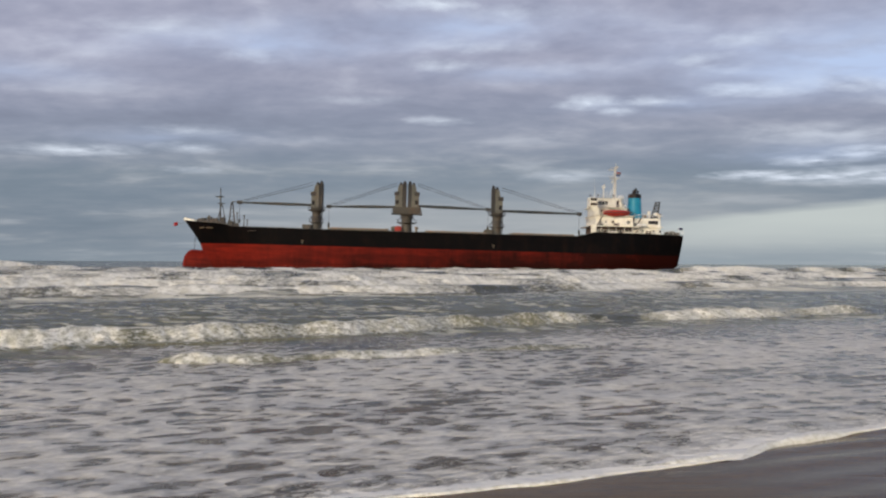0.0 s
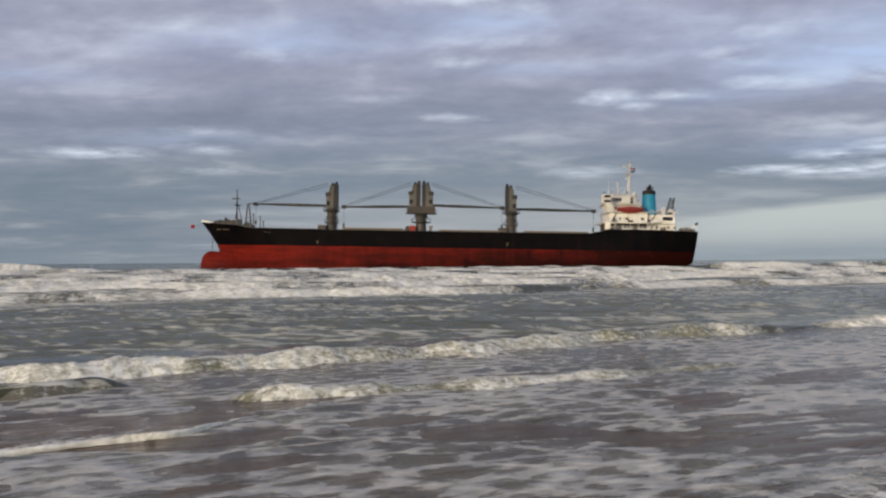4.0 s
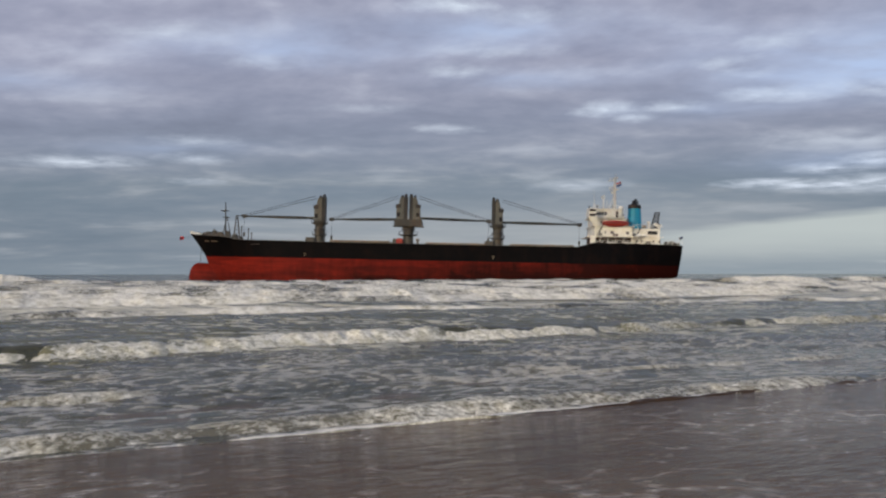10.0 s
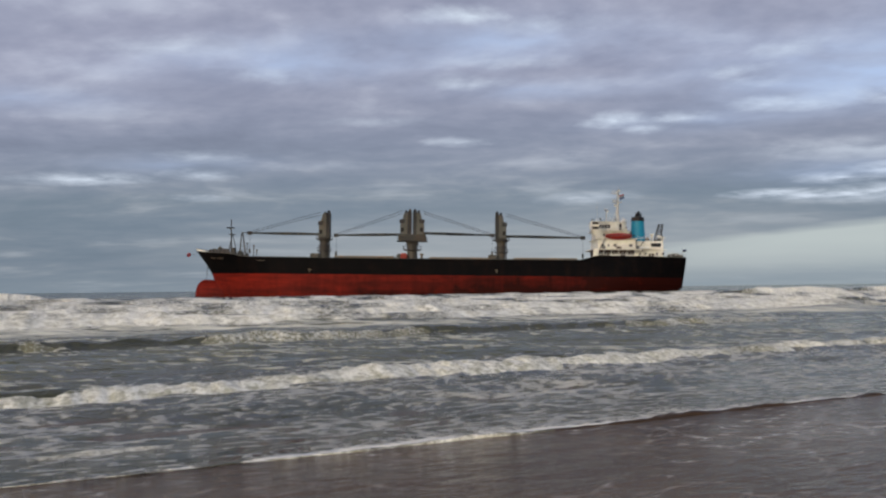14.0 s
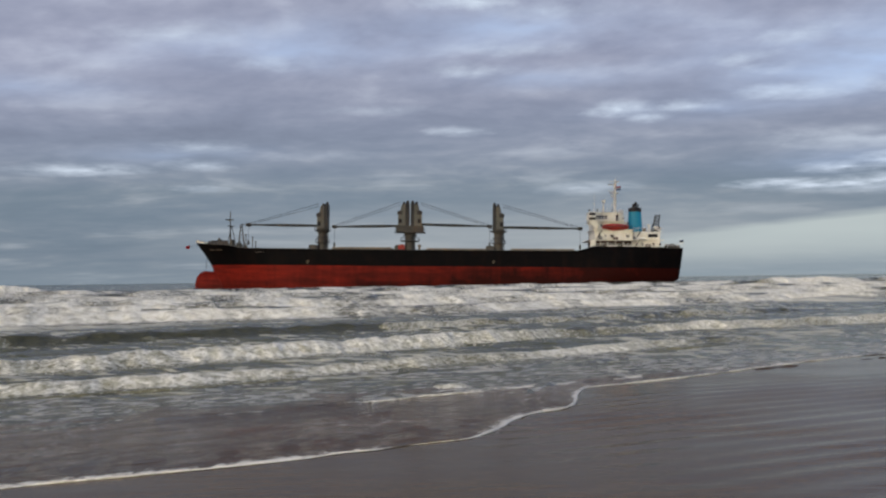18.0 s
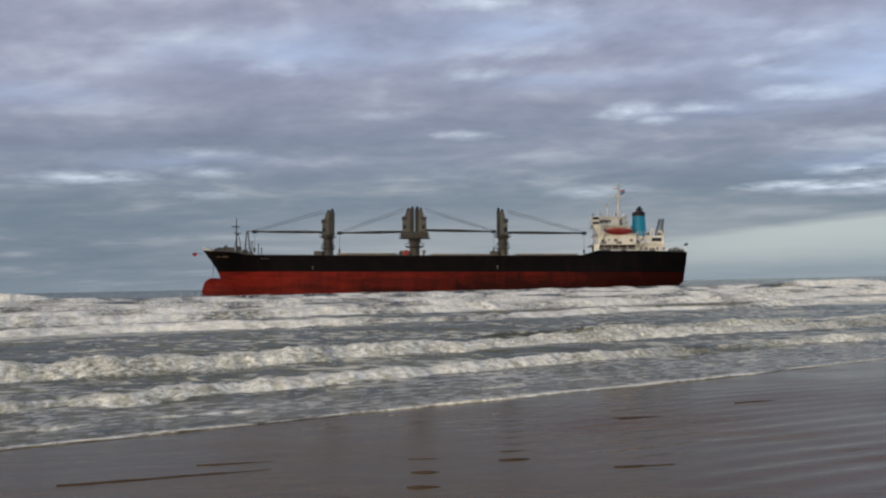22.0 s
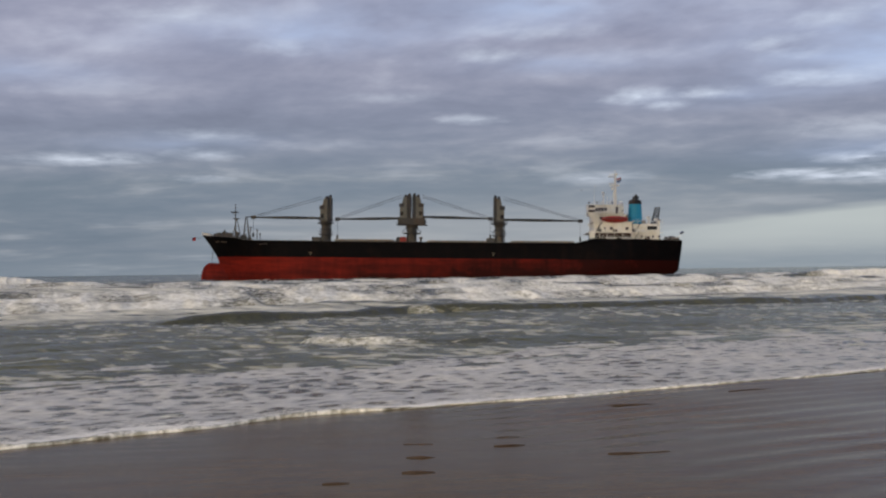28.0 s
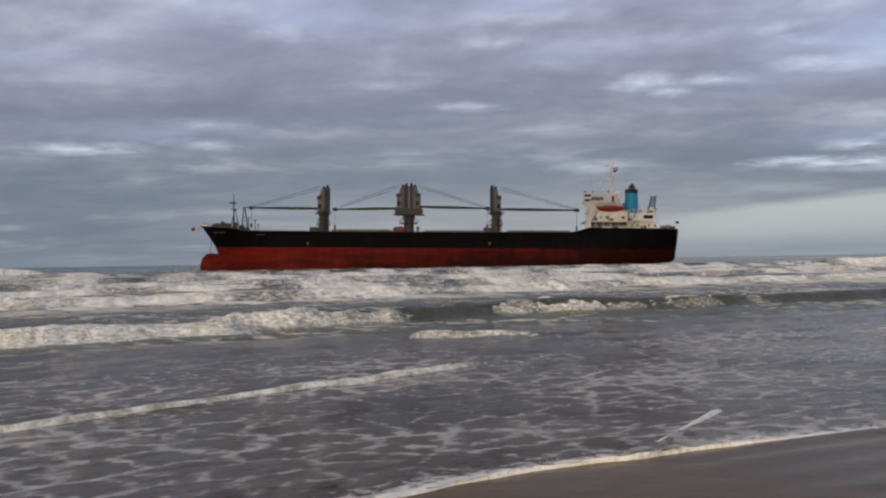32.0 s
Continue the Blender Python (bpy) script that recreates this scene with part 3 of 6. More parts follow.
def twin_crane(X):
    x = BOW + X
    c = part("deck_crane", lathe(B(), x, 0, [(2.3, 9.0), (1.7, 10.4), (1.6, 13.4), (1.65, 15.0), (2.4, 15.8)]), GREY, ship, "grey twin deck crane with two booms")
    platform(c, x, 13.0, 3.1)
    part("slew_ring", lathe(B(), x, 0, [(2.2, 14.55), (2.2, 15.0)]), DARK, c)
    part("bed", box(B(), x - 4.4, x + 4.4, -2.4, 2.4, 15.8, 18.0, 0.2), GREY, c, "broad turntable bed")
    for y in (-2.9, 2.9):
        bm = B()
        rod(bm, (x - 4.7, y, 17.0), (x + 4.7, y, 17.0), 0.05, sides=4)
        for i in range(7):
            rod(bm, (x - 4.7 + i * 1.567, y, 15.9), (x - 4.7 + i * 1.567, y, 17.0), 0.05, sides=4)
        part("guard_rail", bm, DARK, c)
    part("walkway", box(B(), x - 4.9, x + 4.9, -3.0, 3.0, 15.7, 15.86), DARK, c)
    tower(c, x - 2.25, -1, 18.0, 25.2)
    tower(c, x + 2.15, 1, 18.0, 25.2)
    boom(c, x - 3.2, -1, 18.0, BOW + 44.6, 17.6, 25.2)
    boom(c, x + 3.2, 1, 18.5, BOW + 95.2, 18.0, 25.2)
    part("winch_house", box(B(), x - 3.6, x - 1.5, -2.8, -0.8, 9.0, 11.9, 0.3), ORANGE, c, "red winch housing")
    part("winch_drum", rod(B(), (x - 4.0, -2.4, 10.9), (x - 4.0, 1.5, 10.9), 0.9, sides=14), GREY, c)
    part("vent", lathe(B(), x + 3.2, -2.0, [(0.35, 9.0), (0.35, 11.1), (0.6, 11.3), (0.6, 11.8)], 10), BUFF, c)
    return c


twin_crane(69.4)

# ---- forecastle ----
fm = part("foremast", rod(B(), (BOW + 10.2, 0, 10.3), (BOW + 10.0, 0, 22.6), 0.32, 0.13), GREY, ship, "slim grey foremast with crosstrees")
part("mast_leg", rod(B(), (BOW + 11.9, 0.9, 10.3), (BOW + 10.6, 0, 17.6), 0.13), GREY, fm)
part("mast_leg", rod(B(), (BOW + 9.2, -0.9, 10.3), (BOW + 10.4, 0, 17.6), 0.13), GREY, fm)
part("crosstree", box(B(), BOW + 8.7, BOW + 10.9, -1.0, 1.0, 19.6, 19.85), DARK, fm)
part("crosstree", box(B(), BOW + 9.4, BOW + 11.3, -0.8, 0.8, 17.5, 17.7), DARK, fm)
part("mast_light", box(B(), BOW + 9.5, BOW + 10.0, -0.3, 0.3, 19.2, 19.8, 0.1), WHITE, fm)
rest = part("boom_rest", rod(B(), (BOW + 13.0, -0.6, 10.2), (BOW + 13.6, -0.2, 18.2), 0.24, 0.17), GREY, ship, "grey boom rest frame")
part("rest_leg", rod(B(), (BOW + 14.8, 0.6, 10.2), (BOW + 13.9, 0.2, 18.2), 0.24, 0.17), GREY, rest)
for i in range(6):
    z = 11.2 + i * 1.15
    u = (z - 10.2) / 8
    part("rest_brace", rod(B(), (BOW + 13.0 + 0.6 * u, -0.6 + 0.4 * u, z), (BOW + 14.8 - 0.9 * u, 0.6 - 0.4 * u, z + 0.5), 0.08, sides=5), GREY, rest)
part("rest_arm", rod(B(), (BOW + 13.6, 0, 18.2), (BOW + 16.2, 0, 18.3), 0.13), DARK, rest)
for X, h in ((16.2, 4.2), (18.4, 3.4), (7.4, 3.0), (19.4, 2.0)):
    part("vent_post", lathe(B(), BOW + X, -3.0, [(0.14, 9.5), (0.14, 10.2 + h), (0.3, 10.3 + h), (0.3, 10.6 + h)], 8), GREY, ship)
for X, y, w, h in ((4.0, -1.5, 1.0, 1.1), (6.0, -4.0, 1.6, 1.4), (8.0, -4.5, 1.4, 1.9), (10.2, -6.0, 2.0, 1.6), (12.8, -6.5, 1.2, 2.1), (15.2, -7.0, 1.6, 1.5), (17.2, -7.0, 1.0, 1.2)):
    winch = part("windlass", box(B(), BOW + X - w / 2, BOW + X + w / 2, y - 0.8, y + 0.8, top_line(X) - 0.9, top_line(X) + h - 0.1, 0.18), DARK, ship, "dark mooring winch")
    part("drum", rod(B(), (BOW + X - w * 0.7, y - 0.3, top_line(X) + 0.25), (BOW + X + w * 0.7, y - 0.3, top_line(X) + 0.25), 0.42, sides=12), GREY, winch)
part("anchor_chain", rod(B(), (BOW + 2.7, -0.5, 7.6), (BOW + 2.4, -0.5, 3.0), 0.09, sides=5), DARK, ship)
part("jackstaff", rod(B(), (BOW + 0.6, 0, 11.4), (BOW - 4.2, 0, 10.6), 0.05, 0.03, sides=5), DARK, ship)

# ---- accommodation aft ----
def block(name, X0, X1, w, z0, z1, mat=CREAM, label="", bevel=0.06, parent=None):
    return part(name, box(B(), BOW + X0, BOW + X1, -w, w, z0, z1, bevel), mat, parent or ship, label)


# the overhang's shade is put into this wall's dark colour
house = block("deckhouse", 127.6, 139.6, 6.4, 10.2, 13.3, SHADE_TAN, "lower deckhouse painted dark tan as shade")
boat_deck = block("boat_deck", 126.2, 141.4, 10.2, 13.3, 13.55, CREAM, "overhanging cream boat deck")
for X in (126.5, 129.4, 131.8, 134.0, 136.6, 139.2, 141.0):
    part("stanchion", box(B(), BOW + X, BOW + X + 0.13, -10.1, -9.9, 10.3, 13.3), CREAM, boat_deck)
part("screen", box(B(), BOW + 126.3, BOW + 128.0, -10.15, -10.0, 10.6, 13.3), CREAM, boat_deck)
part("screen", box(B(), BOW + 131.5, BOW + 134.6, -10.15, -10.0, 10.8, 11.8), WHITE, boat_deck)
part("screen", box(B(), BOW + 136.5, BOW + 139.2, -10.15, -10.0, 10.8, 11.7), WHITE, boat_deck)
house2 = block("deckhouse", 128.0, 139.6, 8.4, 13.55, 16.6, CREAM, "cream second tier with small windows")
tier_deck = block("tier_deck", 127.4, 140.2, 9.6, 16.6, 16.78, CREAM)
house3 = block("deckhouse", 127.8, 138.6, 5.6, 16.78, 19.3, CREAM, "cream third tier behind the lifeboat")
bridge_deck = block("bridge_deck", 126.8, 137.2, 7.2, 19.3, 19.5)
bridge = block("wheelhouse", 128.0, 136.4, 5.6, 19.5, 22.1, CREAM, "cream wheelhouse with dark windows")
block("wheelhouse_roof", 127.6, 136.8, 6.2, 22.1, 22.3)
wing = part("bridge_wing", box(B(), BOW + 125.7, BOW + 128.1, -10.4, -5.6, 19.2, 22.0, 0.06), CREAM, ship, "boxy bridge wing")
for z in (19.6, 21.05):
    part("window", box(B(), BOW + 125.95, BOW + 127.9, -10.48, -10.3, z, z + 0.75, 0.03), SOOT, wing, "dark glass strip")
for y in (-9.8, -6.4):
    bm = B()
    for q in (-0.12, 0.12):
        for x, z in ((126.0, 19.2), (128.6, 19.2), (128.6, 16.8)):
            bm.verts.new((BOW + x, y + q, z))
    v = list(bm.verts)
    for f in ((0, 1, 2), (5, 4, 3), (0, 3, 4, 1), (1, 4, 5, 2), (2, 5, 3, 0)):
        bm.faces.new([v[k] for k in f])
    part("wing_bracket", bm, CREAM, wing, "sloping bracket under the wing")
part("door", box(B(), BOW + 134.9, BOW + 135.7, -5.68, -5.5, 19.6, 21.5, 0.04), SOOT, bridge, "dark wheelhouse doorway")
for i in range(4):
    part("window", box(B(), BOW + 128.5 + i * 0.95, BOW + 129.3 + i * 0.95, -5.68, -5.5, 20.2, 21.3, 0.05), SOOT, bridge, "dark wheelhouse window")
for i in range(6):
    part("window", box(B(), BOW + 127.92, BOW + 128.06, -5.2 + i * 1.8, -3.9 + i * 1.8, 20.6, 21.6, 0.04), SOOT, bridge, "dark wheelhouse window")
for X, w in ((129.2, 0.5), (131.0, 0.4), (132.8, 1.0), (137.6, 1.0)):
    part("window", box(B(), BOW + X, BOW + X + w, -8.48, -8.3, 14.3, 15.1, 0.05), SOOT, house2)
# black panels that paint the deep shade under the boat deck
for X in (128.2, 130.0, 131.8, 133.6, 135.4, 137.2):
    part("shade_panel", box(B(), BOW + X, BOW + X + 1.2, -6.48, -6.3, 10.4, 12.6, 0.05), SOOT, house, "black panel painting the shade under the boat deck")
for X in (130.0, 131.6, 137.0):
    part("window", box(B(), BOW + X, BOW + X + 0.6, -5.68, -5.5, 17.7, 18.5, 0.05), SOOT, house3)
aft = block("aft_house", 139.9, 148.4, 7.2, 10.2, 16.2, CREAM, "cream engine casing aft of the funnel")
block("aft_deck", 139.8, 149.4, 8.0, 13.4, 13.58)
part("window", box(B(), BOW + 144.6, BOW + 147.6, -7.28, -7.1, 14.4, 15.5, 0.05), SOOT, aft, "dark louvred opening")
for X in (141.0, 142.6, 146.0, 148.0):
    part("window", box(B(), BOW + X, BOW + X + 0.6, -7.28, -7.1, 11.8, 12.6, 0.05), SOOT, aft)
for X, h in ((145.4, 1.6), (147.6, 1.1), (148.6, 0.8)):
    part("vent", lathe(B(), BOW + X, -4.5, [(0.45, 16.4), (0.4, 16.4 + h), (0.7, 16.5 + h), (0.6, 17.0 + h)], 12), CREAM, aft)


def rails(name, X0, X1, y, z, parent):
    bm = B()
    k = max(2, round((X1 - X0) / 1.5))
    for i in range(k + 1):
        x = BOW + X0 + (X1 - X0) * i / k
        rod(bm, (x, y, z), (x, y, z + 1.05), 0.04, sides=4)
    for h in (0.55, 1.05):
        rod(bm, (BOW + X0, y, z + h), (BOW + X1, y, z + h), 0.04, sides=4)
    return part(name, bm, WHITE, parent)


rails("railing", 126.4, 140.2, -10.1, 13.55, boat_deck)
rails("railing", 128.4, 137.0, -7.0, 19.5, bridge)
rails("railing", 127.8, 136.4, -6.0, 22.3, bridge)
rails("railing", 126.7, 131.0, -9.4, 16.78, house2)
rails("railing", 140.0, 149.2, -7.1, 16.4, aft)
rails("railing", 127.0, 154.6, -10.4, 11.2, ship)

# stairs, lockers, rafts and floodlights about the decks
for p, q in (((128.4, -9.2, 13.55), (130.2, -9.2, 16.7)), ((139.9, -8.6, 10.3), (141.8, -8.6, 13.5)), ((140.6, -8.2, 13.6), (142.2, -8.2, 16.2)), ((137.2, -6.6, 16.8), (138.6, -6.6, 19.3))):
    bm = B()
    for dy in (0.0, 0.7):
        rod(bm, (BOW + p[0], p[1] + dy, p[2]), (BOW + q[0], q[1] + dy, q[2]), 0.09, sides=4)
    for i in range(9):
        u = (i + 0.5) / 9
        x, z = BOW + p[0] + (q[0] - p[0]) * u, p[2] + (q[2] - p[2]) * u
        box(bm, x - 0.12, x + 0.12, p[1], p[1] + 0.7, z - 0.03, z + 0.03)
    part("stair", bm, DARK, ship, "dark steel deck stair")
for X, y, z, w, h, mat in ((129.0, -9.6, 13.55, 1.1, 0.9, DARK), (133.6, -9.5, 13.55, 1.4, 0.8, SHADE_TAN), (139.6, -9.4, 13.55, 0.9, 1.1, DARK), (142.9, -7.0, 16.4, 1.2, 0.9, BUFF), (146.6, -6.6, 16.4, 0.9, 0.7, DARK),
                           (127.4, -9.4, 11.2, 1.0, 1.3, DARK), (143.6, -9.0, 11.2, 1.6, 1.0, SHADE_TAN), (149.9, -8.4, 11.0, 0.9, 1.2, DARK)):
    part("deck_locker", box(B(), BOW + X, BOW + X + w, y, y + 0.9, z, z + h, 0.06), mat, ship)
for X in (140.8, 142.4):
    part("life_raft", rod(B(), (BOW + X, -8.6, 13.95), (BOW + X + 1.2, -8.6, 13.95), 0.42, sides=12), WHITE, ship, "white life raft canister")
for X, y, z in ((126.3, -7.8, 22.4), (129.1, -5.6, 22.7), (133.8, -5.9, 22.7), (137.0, -7.0, 19.9), (139.0, -8.2, 17.4), (148.2, -6.8, 17.2)):
    light = part("floodlight", rod(B(), (BOW + X, y, z - 0.4), (BOW + X, y, z + 0.25), 0.05, sides=5), DARK, ship)
    part("lamp_head", box(B(), BOW + X - 0.28, BOW + X + 0.28, y - 0.2, y + 0.15, z + 0.2, z + 0.6, 0.06), DARK, light)
for X0, z0, z1 in ((131.2, 10.4, 13.2), (139.75, 14.2, 16.5), (138.75, 16.8, 19.2), (135.4, 19.6, 22.0)):
    part("drain_pipe", rod(B(), (BOW + X0, -8.55 if z0 < 16.5 else -5.75, z0), (BOW + X0, -8.55 if z0 < 16.5 else -5.75, z1), 0.10, sides=6), SHADE_TAN, ship)

# lifeboat in its davits
bm = B()
rings = []
for i in range(13):
    u = i / 12
    k = math.sin(math.pi * (0.05 + 0.90 * u)) ** 0.36
    rings.append([bm.verts.new((BOW + 130.2 + 8.0 * u, -9.2 + 1.35 * k * math.cos(2 * math.pi * j / 14),
                                17.55 + (1.15 if math.sin(2 * math.pi * j / 14) < 0 else 0.95) * k * math.sin(2 * math.pi * j / 14))) for j in range(14)])
for a, b in zip(rings, rings[1:]):
    for j in range(14):
        bm.faces.new((a[j], a[(j + 1) % 14], b[(j + 1) % 14], b[j]))
bm.faces.new(rings[0][::-1])
bm.faces.new(rings[-1])
for f in bm.faces:
    f.smooth = True
boat = part("lifeboat", bm, ORANGE, ship, "red enclosed lifeboat in its davits")
part("gunwale", box(B(), BOW + 130.6, BOW + 137.8, -10.62, -7.8, 17.5, 17.66, 0.05), DARK, boat)
for X in (131.5, 136.9):
    dv = part("davit", rod(B(), (BOW + X, -8.0, 16.75), (BOW + X, -8.3, 20.0), 0.16), CREAM, boat)
    part("davit_arm", rod(B(), (BOW + X, -8.3, 20.0), (BOW + X, -9.3, 19.5), 0.14), CREAM, dv)
    part("fall_wire", rod(B(), (BOW + X, -9.3, 19.5), (BOW + X, -9.2, 18.9), 0.05, sides=5), DARK, dv)

# mainmast, aerials and domes on the monkey island
mast = part("mainmast", rod(B(), (BOW + 135.4, 0, 22.2), (BOW + 135.4, 0, 32.8), 0.58, 0.3), CREAM, ship, "cream radar mast")
part("mast_platform", box(B(), BOW + 133.8, BOW + 136.6, -1.2, 1.2, 28.9, 29.1), CREAM, mast)
part("radar_scanner", box(B(), BOW + 133.2, BOW + 136.0, -0.2, 0.2, 31.6, 31.95, 0.08), WHITE, mast, "white radar scanner")
part("radar_scanner", box(B(), BOW + 133.4, BOW + 135.2, -0.9, -0.6, 29.4, 29.7, 0.08), WHITE, mast, "white radar scanner")
part("yard", rod(B(), (BOW + 135.4, -2.4, 30.6), (BOW + 135.4, 2.4, 30.6), 0.07), CREAM, mast)
part("yard", rod(B(), (BOW + 133.6, 0, 32.5), (BOW + 136.8, 0, 32.7), 0.08), CREAM, mast)
part("signal_lamp", box(B(), BOW + 136.2, BOW + 136.9, -0.3, 0.3, 29.9, 30.6, 0.1), DARK, mast)
part("signal_lamp", box(B(), BOW + 134.2, BOW + 134.8, -0.3, 0.3, 27.6, 28.3, 0.1), CREAM, mast)
part("mast_brace", rod(B(), (BOW + 133.4, 0, 22.3), (BOW + 135.2, 0, 27.0), 0.09), CREAM, mast)
part("topmast", rod(B(), (BOW + 135.4, 0, 32.8), (BOW + 135.6, 0, 34.0), 0.07), CREAM, mast)
part("masthead_light", lathe(B(), BOW + 135.9, -0.3, [(0.3, 32.2), (0.3, 32.9)], 10), CREAM, mast)
for X, y, z, r in ((131.5, -2.0, 25.5, 0.64), (137.0, -2.5, 21.7, 0.95)):
    post = part("dome_post", rod(B(), (BOW + X, y, 22.2 if r < 0.7 else 19.3), (BOW + X, y, z + 0.4), 0.2 if r < 0.7 else 0.85, sides=12), CREAM, ship)
    part("satellite_dome", lathe(B(), BOW + X, y, [(r * math.cos(a), z + r + r * math.sin(a)) for a in (radians(-80 + 20 * i) for i in range(9))], 14), WHITE, post, "white satellite dome")
part("whip_aerial", rod(B(), (BOW + 128.5, -3, 22.3), (BOW + 128.4, -3, 28.6), 0.06, 0.03, sides=5), CREAM, ship)
part("whip_aerial", rod(B(), (BOW + 133.3, 2, 22.3), (BOW + 133.2, 2, 25.4), 0.06, 0.03, sides=5), CREAM, ship)

# funnel
funnel = part("funnel", lathe(B(), BOW + 141.8, 0, [(2.4, 13.6), (2.35, 17.0), (2.0, 22.9)], 28), BLUE, ship, "blue funnel with a black top")
part("funnel_top", lathe(B(), BOW + 141.8, 0, [(2.06, 22.9), (2.0, 24.1), (1.5, 24.3)], 28), SOOT, funnel, "sooty black funnel top")
for dx, dy, h, r in ((-0.7, -0.5, 0.9, 0.3), (0.2, 0.3, 1.5, 0.42), (0.8, -0.4, 0.8, 0.25)):
    part("exhaust_pipe", rod(B(), (BOW + 141.8 + dx, dy, 24.3), (BOW + 142.0 + dx, dy, 24.6 + h), r, sides=12), SOOT, funnel)

# stern gear
frame_mast = part("stern_derrick", rod(B(), (BOW + 146.3, -3, 15.8), (BOW + 147.8, -3, 21.8), 0.2), DARK, ship, "dark lattice provision derrick")
part("derrick_leg", rod(B(), (BOW + 148.3, -3, 15.4), (BOW + 149.1, -3, 21.8), 0.2), DARK, frame_mast)
part("derrick_leg", rod(B(), (BOW + 149.4, -3, 10.4), (BOW + 148.3, -3, 15.4), 0.2), DARK, frame_mast)
for i in range(12):
    z = 16.1 + i * 0.49
    part("rung", rod(B(), (BOW + 146.4 + i * 0.12, -3, z), (BOW + 148.4 + i * 0.06, -3, z + 0.2), 0.15, sides=5), DARK, frame_mast)
for X, w, h in ((150.6, 1.4, 1.0), (152.2, 1.6, 1.3), (153.7, 1.0, 0.8)):
    wn2 = part("mooring_winch", box(B(), BOW + X - w / 2, BOW + X + w / 2, -7.4, -5.6, 10.1, 11.2 + h, 0.2), DARK, ship, "dark mooring winch")
    part("drum", rod(B(), (BOW + X - w * 0.6, -7.5, 11.6), (BOW + X + w * 0.6, -7.5, 11.6), 0.45, sides=12), GREY, wn2)
ensign_staff = part("ensign_staff", rod(B(), (BOW + 154.7, -3, 10.5), (BOW + 155.6, -3, 14.0), 0.06, sides=5), WHITE, ship)


# ---- flags: each of three stiff strips, so that it can flutter ----
def flag(name, colours, x, y, z, w, h, label):
    bm = B()
    nx = 6
    mats = colours
    me_ob = None
    rows = len(mats)
    for r in range(rows):
        b = bm if r == 0 else B()
        vs = [[b.verts.new((i * w / nx, 0.12 * math.sin(i * 1.3) * i / nx, -h * (r + k) / rows - 0.10 * h * math.sin(i * 0.9))) for i in range(nx + 1)] for k in (0, 1)]
        for i in range(nx):
            b.faces.new((vs[0][i], vs[1][i], vs[1][i + 1], vs[0][i + 1]))
        bmesh.ops.solidify(b, geom=b.faces[:], thickness=0.02)
        if r == 0:
            me_ob = part(name, b, mats[0], ship, label)
            me_ob.location = (x, y, z)
        else:
            part("stripe", b, mats[r], me_ob)
    return me_ob


FLAG_RED = paint("flag red", (0.55, 0.04, 0.05), 0.8, amount=0.05)
FLAG_BLUE = paint("flag blue", (0.03, 0.05, 0.22), 0.8, amount=0.05)
FLAGS = [
    flag("bow_flag", [FLAG_RED], BOW - 4.6, 0, 11.2, 1.3, 1.1, "small red flag off the bow"),
    flag("mast_flag", [FLAG_RED, WHITE, FLAG_BLUE], BOW + 135.7, -0.8, 31.2, 1.6, 1.2, "small red, white and blue flag on the mast"),
    flag("ensign", [FLAG_BLUE, DARK], BOW + 155.3, -3, 13.9, 1.3, 0.7, "dark ensign at the stern"),
]

# ---- waves: rigid ridges of water and foam that run in to the beach ----
def wave_material(name, cover):
    """Steep grey-green water streaked with foam."""
    m = Mat(name)
    att = m.n("Attribute")
    att.attribute_name = "foam"
    clump = m.noise(m.coords((0.7, 1.2, 1.6)), 1.4, 4, 0.6)
    lace = m.noise(m.coords((0.6, 1.4, 1.0)), 1.6, 8, 0.62, 0.6)
    f = m.math("ADD", m.math("MULTIPLY", att.outputs["Fac"], 0.5), m.math("MULTIPLY", lace, 1.0))
    foam = m.ramp(f, (0.66 - 0.06 * cover, 0.0), (0.80 - 0.06 * cover, 0.9))
    body = m.mix(clump, (0.030, 0.033, 0.019), (0.070, 0.070, 0.042))
    col = m.mix(foam, body, (0.72, 0.69, 0.59))
    m.bump(m.math("ADD", m.math("MULTIPLY", clump, 0.8), m.math("MULTIPLY", m.noise(m.coords((0.8, 2.4, 2)), 1.6, 4, 0.55), 0.6)), 1.0, 0.2)
    return m.set(Base_Color=col, Roughness=m.mix(foam, (0.13, 0.13, 0.13), (0.85, 0.85, 0.85)), IOR=1.33, Specular_IOR_Level=0.4)


